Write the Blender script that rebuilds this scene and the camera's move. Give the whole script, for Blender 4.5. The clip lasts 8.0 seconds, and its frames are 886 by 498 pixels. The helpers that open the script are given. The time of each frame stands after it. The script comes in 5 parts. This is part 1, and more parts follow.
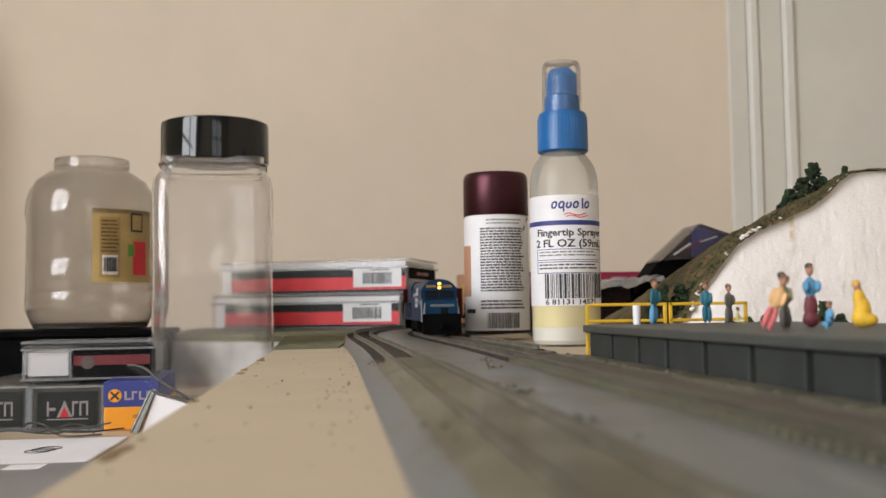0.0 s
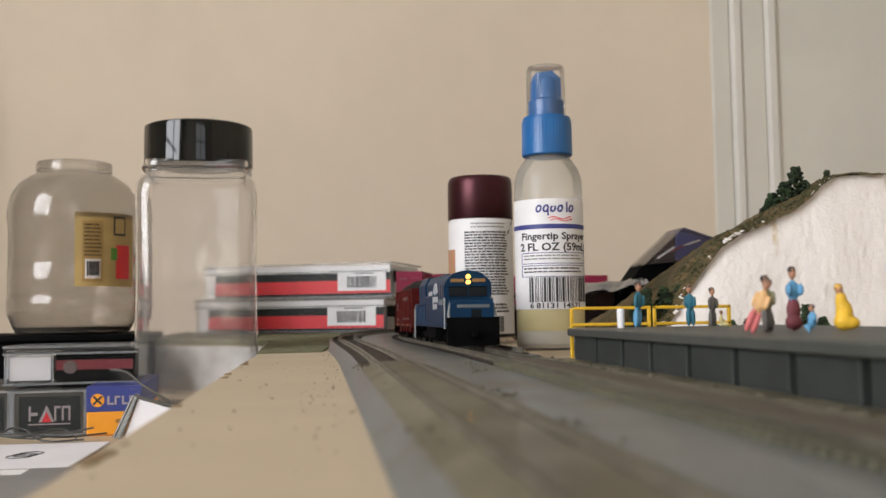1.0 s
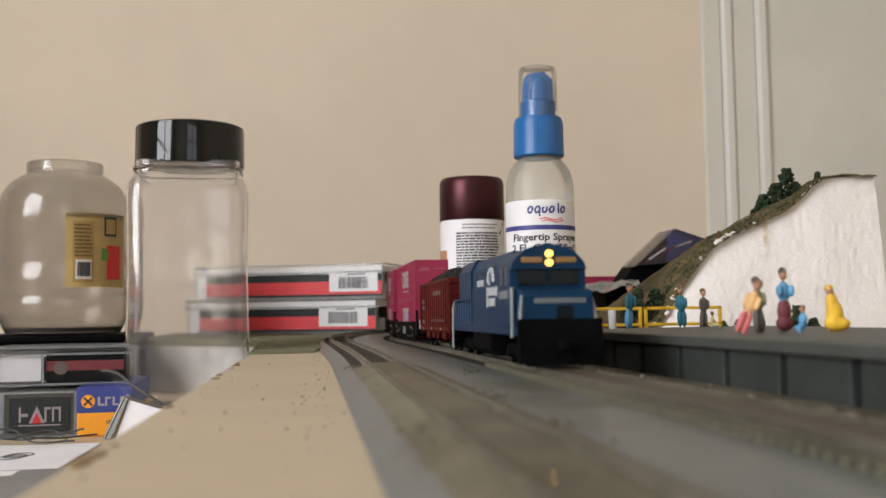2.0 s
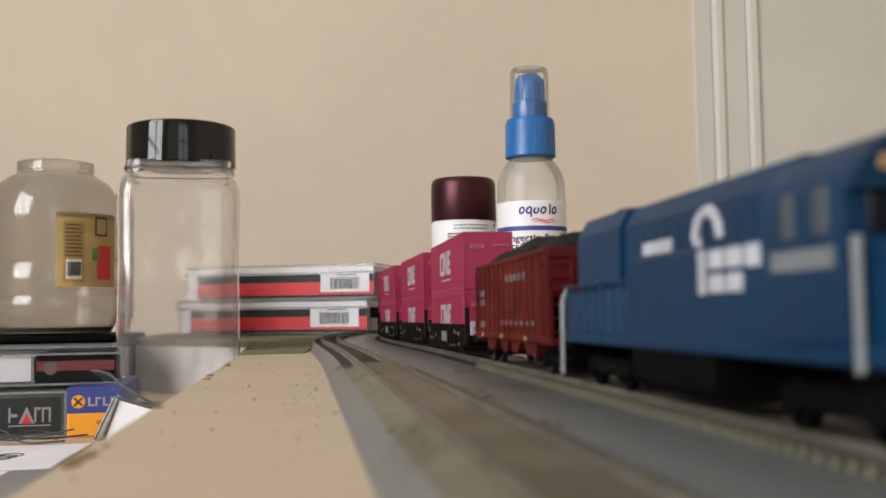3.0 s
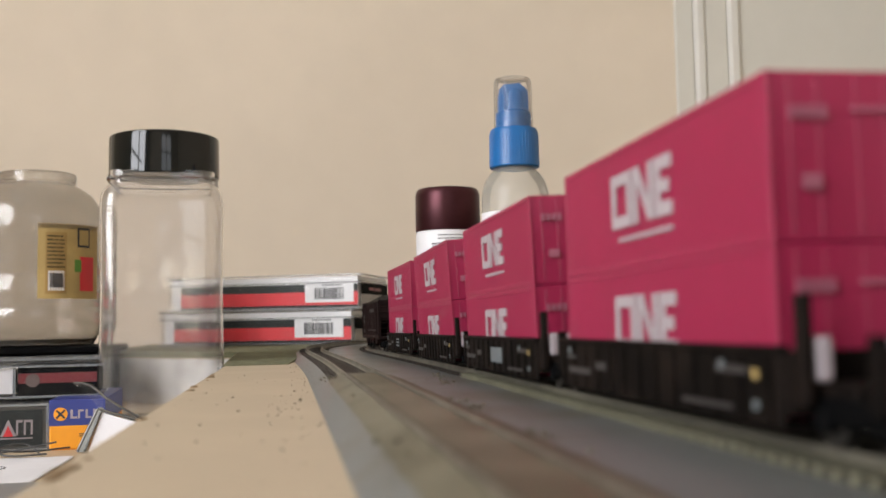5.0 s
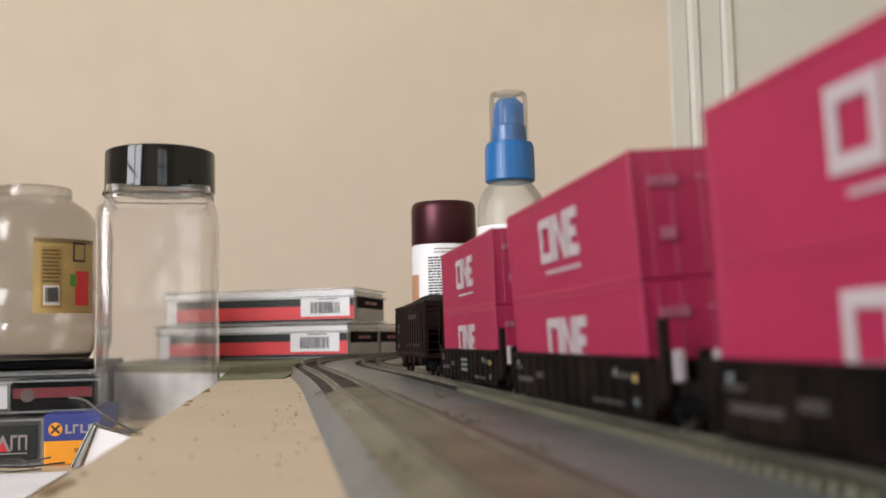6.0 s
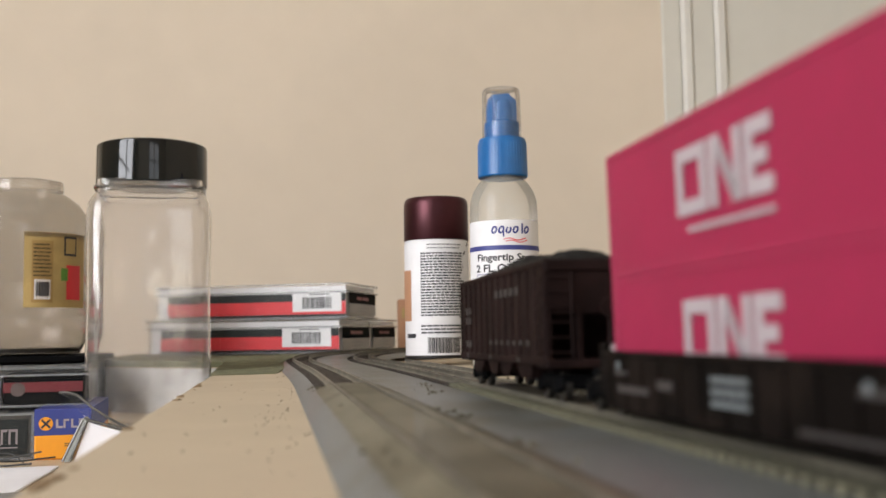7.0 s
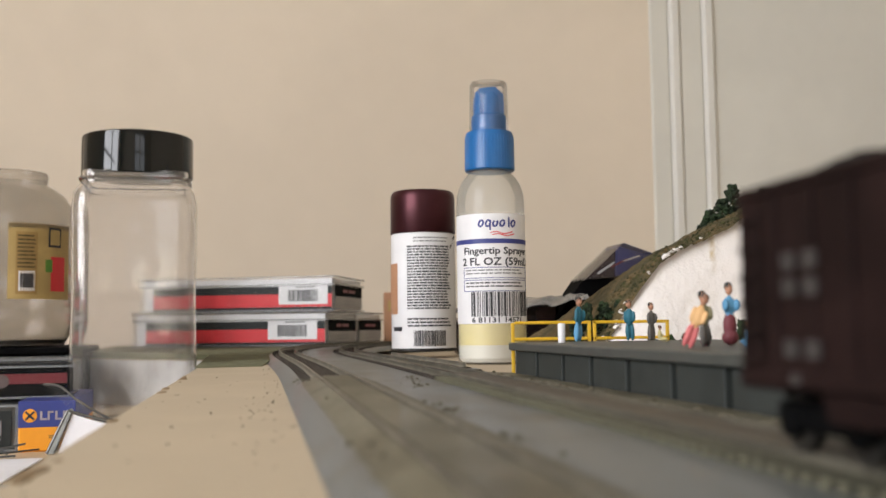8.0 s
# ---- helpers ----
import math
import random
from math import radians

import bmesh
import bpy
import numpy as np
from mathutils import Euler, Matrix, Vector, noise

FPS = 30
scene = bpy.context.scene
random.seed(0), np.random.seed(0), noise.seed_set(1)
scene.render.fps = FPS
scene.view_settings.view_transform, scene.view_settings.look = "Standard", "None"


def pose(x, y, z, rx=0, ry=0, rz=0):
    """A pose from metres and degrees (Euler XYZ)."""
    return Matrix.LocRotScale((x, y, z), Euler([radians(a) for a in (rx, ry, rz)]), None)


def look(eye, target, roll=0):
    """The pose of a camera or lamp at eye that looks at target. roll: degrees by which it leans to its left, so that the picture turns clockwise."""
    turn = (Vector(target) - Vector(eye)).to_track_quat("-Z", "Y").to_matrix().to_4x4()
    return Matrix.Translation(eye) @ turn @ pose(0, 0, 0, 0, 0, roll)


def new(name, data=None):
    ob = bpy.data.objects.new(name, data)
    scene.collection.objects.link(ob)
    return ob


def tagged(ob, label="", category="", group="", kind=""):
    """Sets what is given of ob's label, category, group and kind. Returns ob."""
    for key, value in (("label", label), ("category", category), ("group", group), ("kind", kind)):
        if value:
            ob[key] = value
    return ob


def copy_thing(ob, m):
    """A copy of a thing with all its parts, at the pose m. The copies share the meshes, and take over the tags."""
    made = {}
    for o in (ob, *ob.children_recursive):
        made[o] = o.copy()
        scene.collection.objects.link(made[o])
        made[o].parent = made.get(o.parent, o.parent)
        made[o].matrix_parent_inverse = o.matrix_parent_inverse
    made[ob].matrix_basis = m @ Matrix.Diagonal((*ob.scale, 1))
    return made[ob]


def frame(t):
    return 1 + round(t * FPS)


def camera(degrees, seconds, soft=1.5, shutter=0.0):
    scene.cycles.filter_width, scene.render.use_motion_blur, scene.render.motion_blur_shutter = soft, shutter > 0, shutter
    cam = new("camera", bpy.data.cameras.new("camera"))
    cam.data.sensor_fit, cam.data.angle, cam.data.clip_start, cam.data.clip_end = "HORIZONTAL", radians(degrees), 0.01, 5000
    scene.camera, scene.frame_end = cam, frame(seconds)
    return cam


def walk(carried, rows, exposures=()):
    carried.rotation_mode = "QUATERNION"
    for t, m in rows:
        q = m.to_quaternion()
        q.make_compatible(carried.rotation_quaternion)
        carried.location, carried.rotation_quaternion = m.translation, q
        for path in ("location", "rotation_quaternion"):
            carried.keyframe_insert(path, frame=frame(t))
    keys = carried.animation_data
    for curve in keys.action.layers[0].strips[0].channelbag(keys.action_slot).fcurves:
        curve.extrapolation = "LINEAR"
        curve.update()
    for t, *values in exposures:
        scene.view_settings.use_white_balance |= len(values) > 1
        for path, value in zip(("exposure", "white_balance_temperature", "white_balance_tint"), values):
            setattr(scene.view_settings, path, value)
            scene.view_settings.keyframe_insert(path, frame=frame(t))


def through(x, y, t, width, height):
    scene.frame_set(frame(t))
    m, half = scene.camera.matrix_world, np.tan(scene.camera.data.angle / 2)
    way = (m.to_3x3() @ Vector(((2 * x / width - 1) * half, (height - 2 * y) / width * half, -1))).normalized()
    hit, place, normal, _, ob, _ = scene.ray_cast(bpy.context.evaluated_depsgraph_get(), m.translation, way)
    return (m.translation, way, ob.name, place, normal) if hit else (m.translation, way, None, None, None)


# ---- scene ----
MM = 0.001
EYE = (0.0, 0.0, 0.0175)


def view(yaw, pitch, roll):
    """The camera's turn at its fixed stand, in degrees."""
    a, b = radians(yaw), radians(pitch)
    way = Vector((-math.sin(a) * math.cos(b), math.cos(a) * math.cos(b), math.sin(b)))
    return look(EYE, Vector(EYE) + way, roll)


cam = camera(47.47, 8.0)
cam.data.dof.use_dof, cam.data.dof.focus_distance, cam.data.dof.aperture_fstop = True, 0.42, 25
PATH = [
    (0.0, view(-6.162, 3.534, -0.817)),
    (0.5, view(-6.637, 3.602, -0.898)),
    (1.0, view(-7.046, 3.730, -0.898)),
    (1.5, view(-7.319, 3.760, -0.879)),
    (3.0, view(-7.999, 3.799, -0.794)),
    (3.5, view(-8.372, 3.671, -0.727)),
    (4.0, view(-8.670, 3.888, -0.849)),
    (4.5, view(-8.804, 3.970, -0.972)),
    (6.0, view(-9.141, 5.129, -1.181)),
    (6.5, view(-9.348, 5.080, -1.113)),
    (7.0, view(-9.580, 4.882, -0.967)),
    (7.5, view(-9.826, 4.715, -0.869)),
    (8.0, view(-10.343, 4.486, -0.750)),
]
walk(cam, PATH, [(0, 0.13), (1.7, 0.13), (3.0, 0.21), (4.5, 0.31), (6.5, 0.31), (7.4, 0.3), (8.0, 0.25)])

# ---- light ----
world = bpy.data.worlds.new("room_world")
scene.world = world
world.use_nodes = True
sky = world.node_tree.nodes.new("ShaderNodeTexSky")
sky.sky_type, sky.sun_disc = "NISHITA", False
sky.sun_elevation, sky.sun_rotation = radians(35), radians(170)
world.node_tree.links.new(sky.outputs[0], world.node_tree.nodes["Background"].inputs[0])
world.node_tree.nodes["Background"].inputs[1].default_value = 0.1


def window_light(name, where, target, w, h, watts, colour):
    data = bpy.data.lights.new(name, "AREA")
    data.shape, data.size, data.size_y, data.energy, data.color = "RECTANGLE", w, h, watts, colour
    ob = new(name, data)
    ob.matrix_world = look(where, target)
    return ob


DAY = (0.97, 0.97, 1.0)
window_light("window_daylight", (-1.46, -0.65, 0.75), (1.0, 0.05, 0.45), 1.2, 1.25, 50, DAY)
window_light("window_daylight", (0.35, -1.85, 0.62), (0.35, 1.0, 0.5), 0.9, 1.1, 2.5, DAY)

# ---- materials ----


def material(name, colour, rough=0.5, metal=0.0, vary=0.08, size=40.0, bump=0.0, bump_size=400.0, second=None, spread=(0.45, 0.6), coat=0.0, per_piece=0.0, spec=0.5):
    """A plain surface with a slow and a fine variation of its colour, and a fine relief."""
    m = bpy.data.materials.new(name)
    m.use_nodes = True
    n, l = m.node_tree.nodes, m.node_tree.links
    b = n["Principled BSDF"]
    b.inputs["Roughness"].default_value, b.inputs["Metallic"].default_value = rough, metal
    b.inputs["Coat Weight"].default_value, b.inputs["Coat Roughness"].default_value = coat, 0.02
    b.inputs["Specular IOR Level"].default_value = spec
    tc = n.new("ShaderNodeTexCoord")
    slow, fine = n.new("ShaderNodeTexNoise"), n.new("ShaderNodeTexNoise")
    for node, scale, detail in ((slow, size, 4), (fine, size * 9, 3)):
        node.inputs["Scale"].default_value, node.inputs["Detail"].default_value = scale, detail
        l.new(tc.outputs["Object"], node.inputs["Vector"])
    mix = n.new("ShaderNodeMix")
    mix.data_type = "RGBA"
    dark = second or tuple(c * (1 - 2.5 * vary) for c in colour)
    mix.inputs["A"].default_value, mix.inputs["B"].default_value = (*dark, 1), (*colour, 1)
    ramp = n.new("ShaderNodeMapRange")
    ramp.inputs["From Min"].default_value, ramp.inputs["From Max"].default_value = spread
    l.new(slow.outputs[0], ramp.inputs["Value"])
    l.new(ramp.outputs[0], mix.inputs["Factor"])
    hsv = n.new("ShaderNodeHueSaturation")
    val = n.new("ShaderNodeMapRange")
    val.inputs["To Min"].default_value, val.inputs["To Max"].default_value = 1 - vary * 1.5, 1 + vary * 1.5
    l.new(fine.outputs[0], val.inputs["Value"])
    out = val.outputs[0]
    if per_piece:
        info, add = n.new("ShaderNodeObjectInfo"), n.new("ShaderNodeMath")
        add.operation = "MULTIPLY_ADD"
        add.inputs[1].default_value = per_piece
        l.new(info.outputs["Random"], add.inputs[0])
        l.new(out, add.inputs[2])
        out = add.outputs[0]
    l.new(out, hsv.inputs["Value"])
    l.new(mix.outputs["Result"], hsv.inputs["Color"])
    l.new(hsv.outputs[0], b.inputs["Base Color"])
    if bump:
        relief, bn = n.new("ShaderNodeTexNoise"), n.new("ShaderNodeBump")
        relief.inputs["Scale"].default_value, relief.inputs["Detail"].default_value = bump_size, 6
        l.new(tc.outputs["Object"], relief.inputs["Vector"])
        bn.inputs["Strength"].default_value, bn.inputs["Distance"].default_value = bump, 0.0008
        l.new(relief.outputs[0], bn.inputs["Height"])
        l.new(bn.outputs[0], b.inputs["Normal"])
    return m


def clear(name, tint=(0.9, 0.9, 0.88), rough=0.05, haze=0.1, gloss=0.3, through=0.985):
    """Thin clear plastic: see-through, a little hazy, with a gloss on top that grows towards the edges."""
    m = bpy.data.materials.new(name)
    m.use_nodes = True
    n, l = m.node_tree.nodes, m.node_tree.links
    b = n["Principled BSDF"]
    b.inputs["Base Color"].default_value = (*tint, 1)
    b.inputs["Roughness"].default_value = 0.4
    tr, body, top = n.new("ShaderNodeBsdfTransparent"), n.new("ShaderNodeMixShader"), n.new("ShaderNodeMixShader")
    tr.inputs[0].default_value = (through, through, through * 0.995, 1)
    body.inputs[0].default_value = haze
    l.new(tr.outputs[0], body.inputs[1])
    l.new(b.outputs[0], body.inputs[2])
    shine, lw, rng = n.new("ShaderNodeBsdfGlossy"), n.new("ShaderNodeFresnel"), n.new("ShaderNodeMath")
    shine.inputs["Roughness"].default_value = rough
    lw.inputs["IOR"].default_value = 1.33
    rng.operation, rng.use_clamp = "MULTIPLY", True
    rng.inputs[1].default_value = gloss / 0.3
    l.new(lw.outputs[0], rng.inputs[0])
    l.new(rng.outputs[0], top.inputs[0])
    l.new(body.outputs[0], top.inputs[1])
    l.new(shine.outputs[0], top.inputs[2])
    l.new(top.outputs[0], n["Material Output"].inputs[0])
    return m


def glow(name, colour, strength):
    m = bpy.data.materials.new(name)
    m.use_nodes = True
    b = m.node_tree.nodes["Principled BSDF"]
    b.inputs["Base Color"].default_value = b.inputs["Emission Color"].default_value = (*colour, 1)
    b.inputs["Emission Strength"].default_value = strength
    return m


M_WALL = material("wall_paint", (0.685, 0.598, 0.485), 0.85, vary=0.02, size=3, bump=0.05, bump_size=300)
M_TRIM = material("white_trim_paint", (0.69, 0.675, 0.63), 0.45, vary=0.02, size=6)
M_DOOR = material("door_grey_and_casing_shade", (0.64, 0.625, 0.565), 0.6, vary=0.02, size=4)
M_TABLE = material("table_wood", (0.55, 0.44, 0.3), 0.5, vary=0.06, size=12)
M_FLOOR = material("room_floor", (0.35, 0.28, 0.2), 0.6, vary=0.08, size=6)
M_BOARD = material("beige_board", (0.49, 0.402, 0.283), 0.8, vary=0.018, size=22, bump=0.05, bump_size=900)
M_FOAM = material("grey_foam_edge", (0.62, 0.61, 0.585), 0.8, vary=0.06, size=60, bump=0.4, bump_size=500, second=(0.45, 0.435, 0.41), spread=(0.3, 0.6))
M_OLIVE = material("olive_scenery_mat", (0.17, 0.17, 0.09), 0.9, vary=0.12, size=150, bump=0.5, bump_size=2500)
M_ROAD = material("grey_filler", (0.122, 0.13, 0.128), 0.42, vary=0.1, size=38, bump=0.25, bump_size=1200, second=(0.094, 0.092, 0.077), spread=(0.34, 0.5), coat=0.07, spec=0.3)
M_DUST = material("brown_weathered_filler", (0.125, 0.115, 0.078), 0.5, vary=0.12, size=38, bump=0.3, bump_size=1500, second=(0.075, 0.066, 0.04), spread=(0.4, 0.58), coat=0.07, spec=0.3)
M_DUSTDARK = material("dark_brown_filler", (0.075, 0.062, 0.042), 0.6, vary=0.12, size=45, bump=0.3, bump_size=1500, second=(0.05, 0.042, 0.03), spread=(0.35, 0.62), spec=0.3)
M_TIE = material("sleeper_plastic", (0.15, 0.143, 0.092), 0.7, vary=0.12, size=200, per_piece=0.3)
M_TIEDARK = material("dark_sleeper_plastic", (0.045, 0.036, 0.03), 0.6, vary=0.15, size=200, per_piece=0.3, spec=0.25)
M_RAIL = material("rail_metal", (0.19, 0.172, 0.132), 0.5, 0.2, vary=0.15, size=90)
M_RAILDARK = material("weathered_rail_metal", (0.12, 0.11, 0.084), 0.5, 0.2, vary=0.15, size=90)
M_BED = material("dark_roadbed", (0.032, 0.028, 0.022), 0.85, vary=0.2, size=150, bump=0.5, bump_size=2500, spec=0.2)
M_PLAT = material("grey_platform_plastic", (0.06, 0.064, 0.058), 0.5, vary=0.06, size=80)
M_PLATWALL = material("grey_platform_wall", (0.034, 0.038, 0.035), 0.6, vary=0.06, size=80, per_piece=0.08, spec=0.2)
M_YELLOW = material("yellow_paint", (0.75, 0.45, 0.02), 0.5, vary=0.05, size=200)
M_PLASTER = material("white_plaster", (0.8, 0.76, 0.73), 0.9, vary=0.03, size=60, bump=0.5, bump_size=700, second=(0.7, 0.655, 0.6), spread=(0.25, 0.45))
STAIN = {"x": 0.222, "half": 0.0022, "low": 0.043, "high": 0.061}


def stain(m, where, colour):
    """A run of dried size down the face, narrow and uneven."""
    n, l = m.node_tree.nodes, m.node_tree.links
    base = n["Principled BSDF"].inputs["Base Color"]
    old = base.links[0].from_socket
    tc, xyz, wob = n.new("ShaderNodeTexCoord"), n.new("ShaderNodeSeparateXYZ"), n.new("ShaderNodeTexNoise")
    wob.inputs["Scale"].default_value = 220
    l.new(tc.outputs["Object"], xyz.inputs[0])
    l.new(tc.outputs["Object"], wob.inputs["Vector"])

    def math_node(op, a, c):
        q = n.new("ShaderNodeMath")
        q.operation = op
        for k, v in enumerate((a, c)):
            if isinstance(v, (int, float)):
                q.inputs[k].default_value = v
            else:
                l.new(v, q.inputs[k])
        return q.outputs[0]

    def fade(v, a, c):
        q = n.new("ShaderNodeMapRange")
        q.inputs["From Min"].default_value, q.inputs["From Max"].default_value = a, c
        l.new(v, q.inputs["Value"])
        return q.outputs[0]

    shift = math_node("MULTIPLY", math_node("SUBTRACT", wob.outputs[0], 0.5), 0.004)
    off = math_node("ABSOLUTE", math_node("ADD", math_node("SUBTRACT", xyz.outputs[0], where["x"]), shift), 0)
    mask = fade(off, where["half"], where["half"] * 0.2)
    mask = math_node("MULTIPLY", mask, fade(xyz.outputs[2], where["low"], where["high"] - 0.006))
    mask = math_node("MULTIPLY", mask, fade(xyz.outputs[2], where["high"] + 0.002, where["high"]))
    mask = math_node("MULTIPLY", mask, fade(wob.outputs[0], 0.3, 0.6))
    mix = n.new("ShaderNodeMix")
    mix.data_type = "RGBA"
    l.new(mask, mix.inputs["Factor"])
    l.new(old, mix.inputs["A"])
    mix.inputs["B"].default_value = (*colour, 1)
    l.new(mix.outputs["Result"], base)


stain(M_PLASTER, STAIN, (0.5, 0.38, 0.2))
M_CLOD = material("pale_ballast_clods", (0.17, 0.15, 0.11), 0.9, vary=0.2, size=300, second=(0.07, 0.06, 0.032), spread=(0.4, 0.6))
M_EARTH = material("earth_scatter", (0.14, 0.095, 0.04), 0.95, vary=0.15, size=120, bump=0.8, bump_size=1500, second=(0.065, 0.055, 0.02), spread=(0.4, 0.62))
M_LEAF = material("foliage_foam", (0.022, 0.042, 0.014), 0.95, vary=0.25, size=200, per_piece=0.3)
M_PINK = material("magenta_container_paint", (0.285, 0.0085, 0.053), 0.5, vary=0.03, size=60)
M_WHITE = material("white_print", (0.36, 0.31, 0.325), 0.6, vary=0.02, size=80)
M_SOFTWHITE = material("worn_white_print", (0.42, 0.43, 0.45), 0.6, vary=0.08, size=120)
M_ENDMARK = material("faint_pink_print", (0.36, 0.11, 0.16), 0.6, vary=0.08, size=120)
M_INK = material("black_print", (0.03, 0.03, 0.035), 0.6, vary=0.05, size=80)
M_WELL = material("brown_black_car_paint", (0.0095, 0.0062, 0.0048), 0.7, vary=0.25, size=100, spec=0.08)
M_HOPRED = material("oxide_red_car_paint", (0.092, 0.0095, 0.008), 0.6, vary=0.12, size=80, spec=0.1)
M_HOPBLK = material("dark_brown_car_paint", (0.016, 0.008, 0.0072), 0.65, vary=0.15, size=80, spec=0.08)
M_COAL = material("coal_load", (0.01, 0.0098, 0.0095), 0.7, vary=0.3, size=300, bump=1.0, bump_size=1800, spec=0.2)
M_BLACK = material("black_plastic", (0.0035, 0.0035, 0.0038), 0.7, vary=0.15, size=90, spec=0.04)
M_BLUE = material("blue_loco_paint", (0.0013, 0.027, 0.071), 0.45, vary=0.08, size=60, spec=0.18)
M_GLASS = material("dark_cab_glass", (0.006, 0.009, 0.012), 0.15, vary=0.02, spec=0.12)
M_STEEL = material("wheel_steel", (0.02, 0.018, 0.016), 0.5, 0.3, vary=0.1, size=100)
M_LAMP = glow("headlight_glow", (1.0, 0.52, 0.09), 2.6)
M_NUMBER = glow("number_board_glow", (0.2, 0.11, 0.035), 0.16)
M_PALE = material("pale_blue_print", (0.15, 0.17, 0.178), 0.5, vary=0.08, size=80)
M_GRAB = material("white_grab_rail_paint", (0.24, 0.255, 0.25), 0.5, vary=0.08, size=80)
M_DKSCRAP = material("dark_maroon_scrap", (0.03, 0.014, 0.016), 0.25, vary=0.2, size=60)
M_TANFIELD = material("tan_text_field", (0.4, 0.25, 0.08), 0.55, vary=0.06, size=40)
M_GREEN = material("green_print", (0.12, 0.3, 0.04), 0.5, vary=0.05, size=60)
M_WRAP = clear("cloudy_wrap_plastic", (0.6, 0.58, 0.56), 0.15, 0.35, 0.3, 0.9)
M_FAINT = material("faded_stencil", (0.036, 0.031, 0.03), 0.6, vary=0.1, size=90)
M_TURF = material("olive_turf", (0.07, 0.07, 0.022), 0.95, vary=0.2, size=150)
M_CHIP = material("frayed_fibre", (0.3, 0.2, 0.1), 0.9, vary=0.15, size=200)


def solid_clear(name, tint, rough, ior=1.45, through=1.0, wavy=0.0, wave_size=50.0):
    """Moulded clear plastic that bends the light, its surface slightly wavy."""
    m = bpy.data.materials.new(name)
    m.use_nodes = True
    p = m.node_tree.nodes["Principled BSDF"]
    p.inputs["Base Color"].default_value = (*tint, 1)
    p.inputs["Roughness"].default_value, p.inputs["IOR"].default_value = rough, ior
    p.inputs["Transmission Weight"].default_value = through
    if wavy:
        n, l = m.node_tree.nodes, m.node_tree.links
        tc, wave, bn = n.new("ShaderNodeTexCoord"), n.new("ShaderNodeTexNoise"), n.new("ShaderNodeBump")
        wave.inputs["Scale"].default_value, wave.inputs["Detail"].default_value = wave_size, 2
        bn.inputs["Strength"].default_value, bn.inputs["Distance"].default_value = wavy, 0.003
        l.new(tc.outputs["Object"], wave.inputs["Vector"])
        l.new(wave.outputs[0], bn.inputs["Height"])
        l.new(bn.outputs[0], p.inputs["Normal"])
    return m


M_JAR = solid_clear("clear_jar_plastic", (0.935, 0.925, 0.92), 0.04, 1.45, 0.965, 0.18, 30)
M_JAR2 = solid_clear("hazy_jar_plastic", (0.745, 0.722, 0.69), 0.13, 1.45, 0.96, 0.15, 60)
M_RIM = clear("clear_plastic_edge", (0.5, 0.53, 0.56), 0.1, 0.26, 0.25, 0.93)
M_CABPANE = material("pale_cab_pane", (0.045, 0.055, 0.064), 0.3, vary=0.05, size=40)
M_BLISTER = clear("smoky_blister_plastic", (0.22, 0.18, 0.17), 0.12, 0.17, 0.3, 0.93)
M_STENCIL = material("worn_stencil_paint", (0.15, 0.105, 0.1), 0.6, vary=0.1, size=90)
M_SMOKE = material("smoky_plastic_edge", (0.12, 0.115, 0.105), 0.25, vary=0.1, size=90)
M_PALEEDGE = material("pale_plastic_edge", (0.36, 0.38, 0.35), 0.3, vary=0.08, size=90)
M_SPRUE = material("dark_sprue_plastic", (0.06, 0.06, 0.06), 0.4, vary=0.1, size=80)
M_LID = material("black_lid_plastic", (0.004, 0.0055, 0.0055), 0.08, vary=0.05, size=40, spec=0.4)
M_CASE = clear("clear_case_plastic", (0.85, 0.88, 0.92), 0.08, 0.01, 0.14, 0.996)
M_FROST = clear("frosted_bottle_plastic", (0.7, 0.68, 0.61), 0.25, 0.24, 0.2, 0.95)
M_CAPCLR = clear("clear_cap_plastic", (0.9, 0.9, 0.93), 0.05, 0.04, 0.2, 0.985)
M_LIQUID = material("pale_yellow_liquid", (0.92, 0.8, 0.36), 0.4, vary=0.03, size=30)
M_BOTWHITE = material("milky_bottle_base", (0.86, 0.84, 0.76), 0.4, vary=0.02, size=30)
M_PUMP = material("blue_pump_plastic", (0.004, 0.11, 0.33), 0.35, vary=0.04, size=60)
M_LABEL = material("white_label_paper", (0.78, 0.77, 0.78), 0.5, vary=0.02, size=40)
M_NAVY = material("navy_print", (0.04, 0.05, 0.22), 0.5, vary=0.03, size=40)
M_CAPBROWN = material("metallic_brown_cap", (0.06, 0.015, 0.02), 0.36, 0.7, vary=0.06, size=60)
M_ORANGE = material("orange_print", (0.48, 0.25, 0.14), 0.5, vary=0.03, size=40)
M_RED = material("red_print", (0.74, 0.028, 0.04), 0.45, vary=0.04, size=40)
M_CARD = material("white_card", (0.78, 0.77, 0.8), 0.6, vary=0.02, size=40)
M_GREYCARD = material("dark_grey_card", (0.025, 0.03, 0.029), 0.5, vary=0.04, size=60, spec=0.2)
M_CARDBLUE = material("blue_print", (0.03, 0.045, 0.22), 0.45, vary=0.03, size=40)
M_CARDORANGE = material("amber_print", (0.85, 0.33, 0.015), 0.45, vary=0.03, size=40)
M_TAN = material("tan_label_paper", (0.5, 0.35, 0.13), 0.55, vary=0.06, size=40)
M_DKRED = material("dark_red_print", (0.2, 0.015, 0.025), 0.4, vary=0.06, size=50)
M_ENDCARD = material("pale_grey_card", (0.36, 0.34, 0.33), 0.5, vary=0.04, size=50)
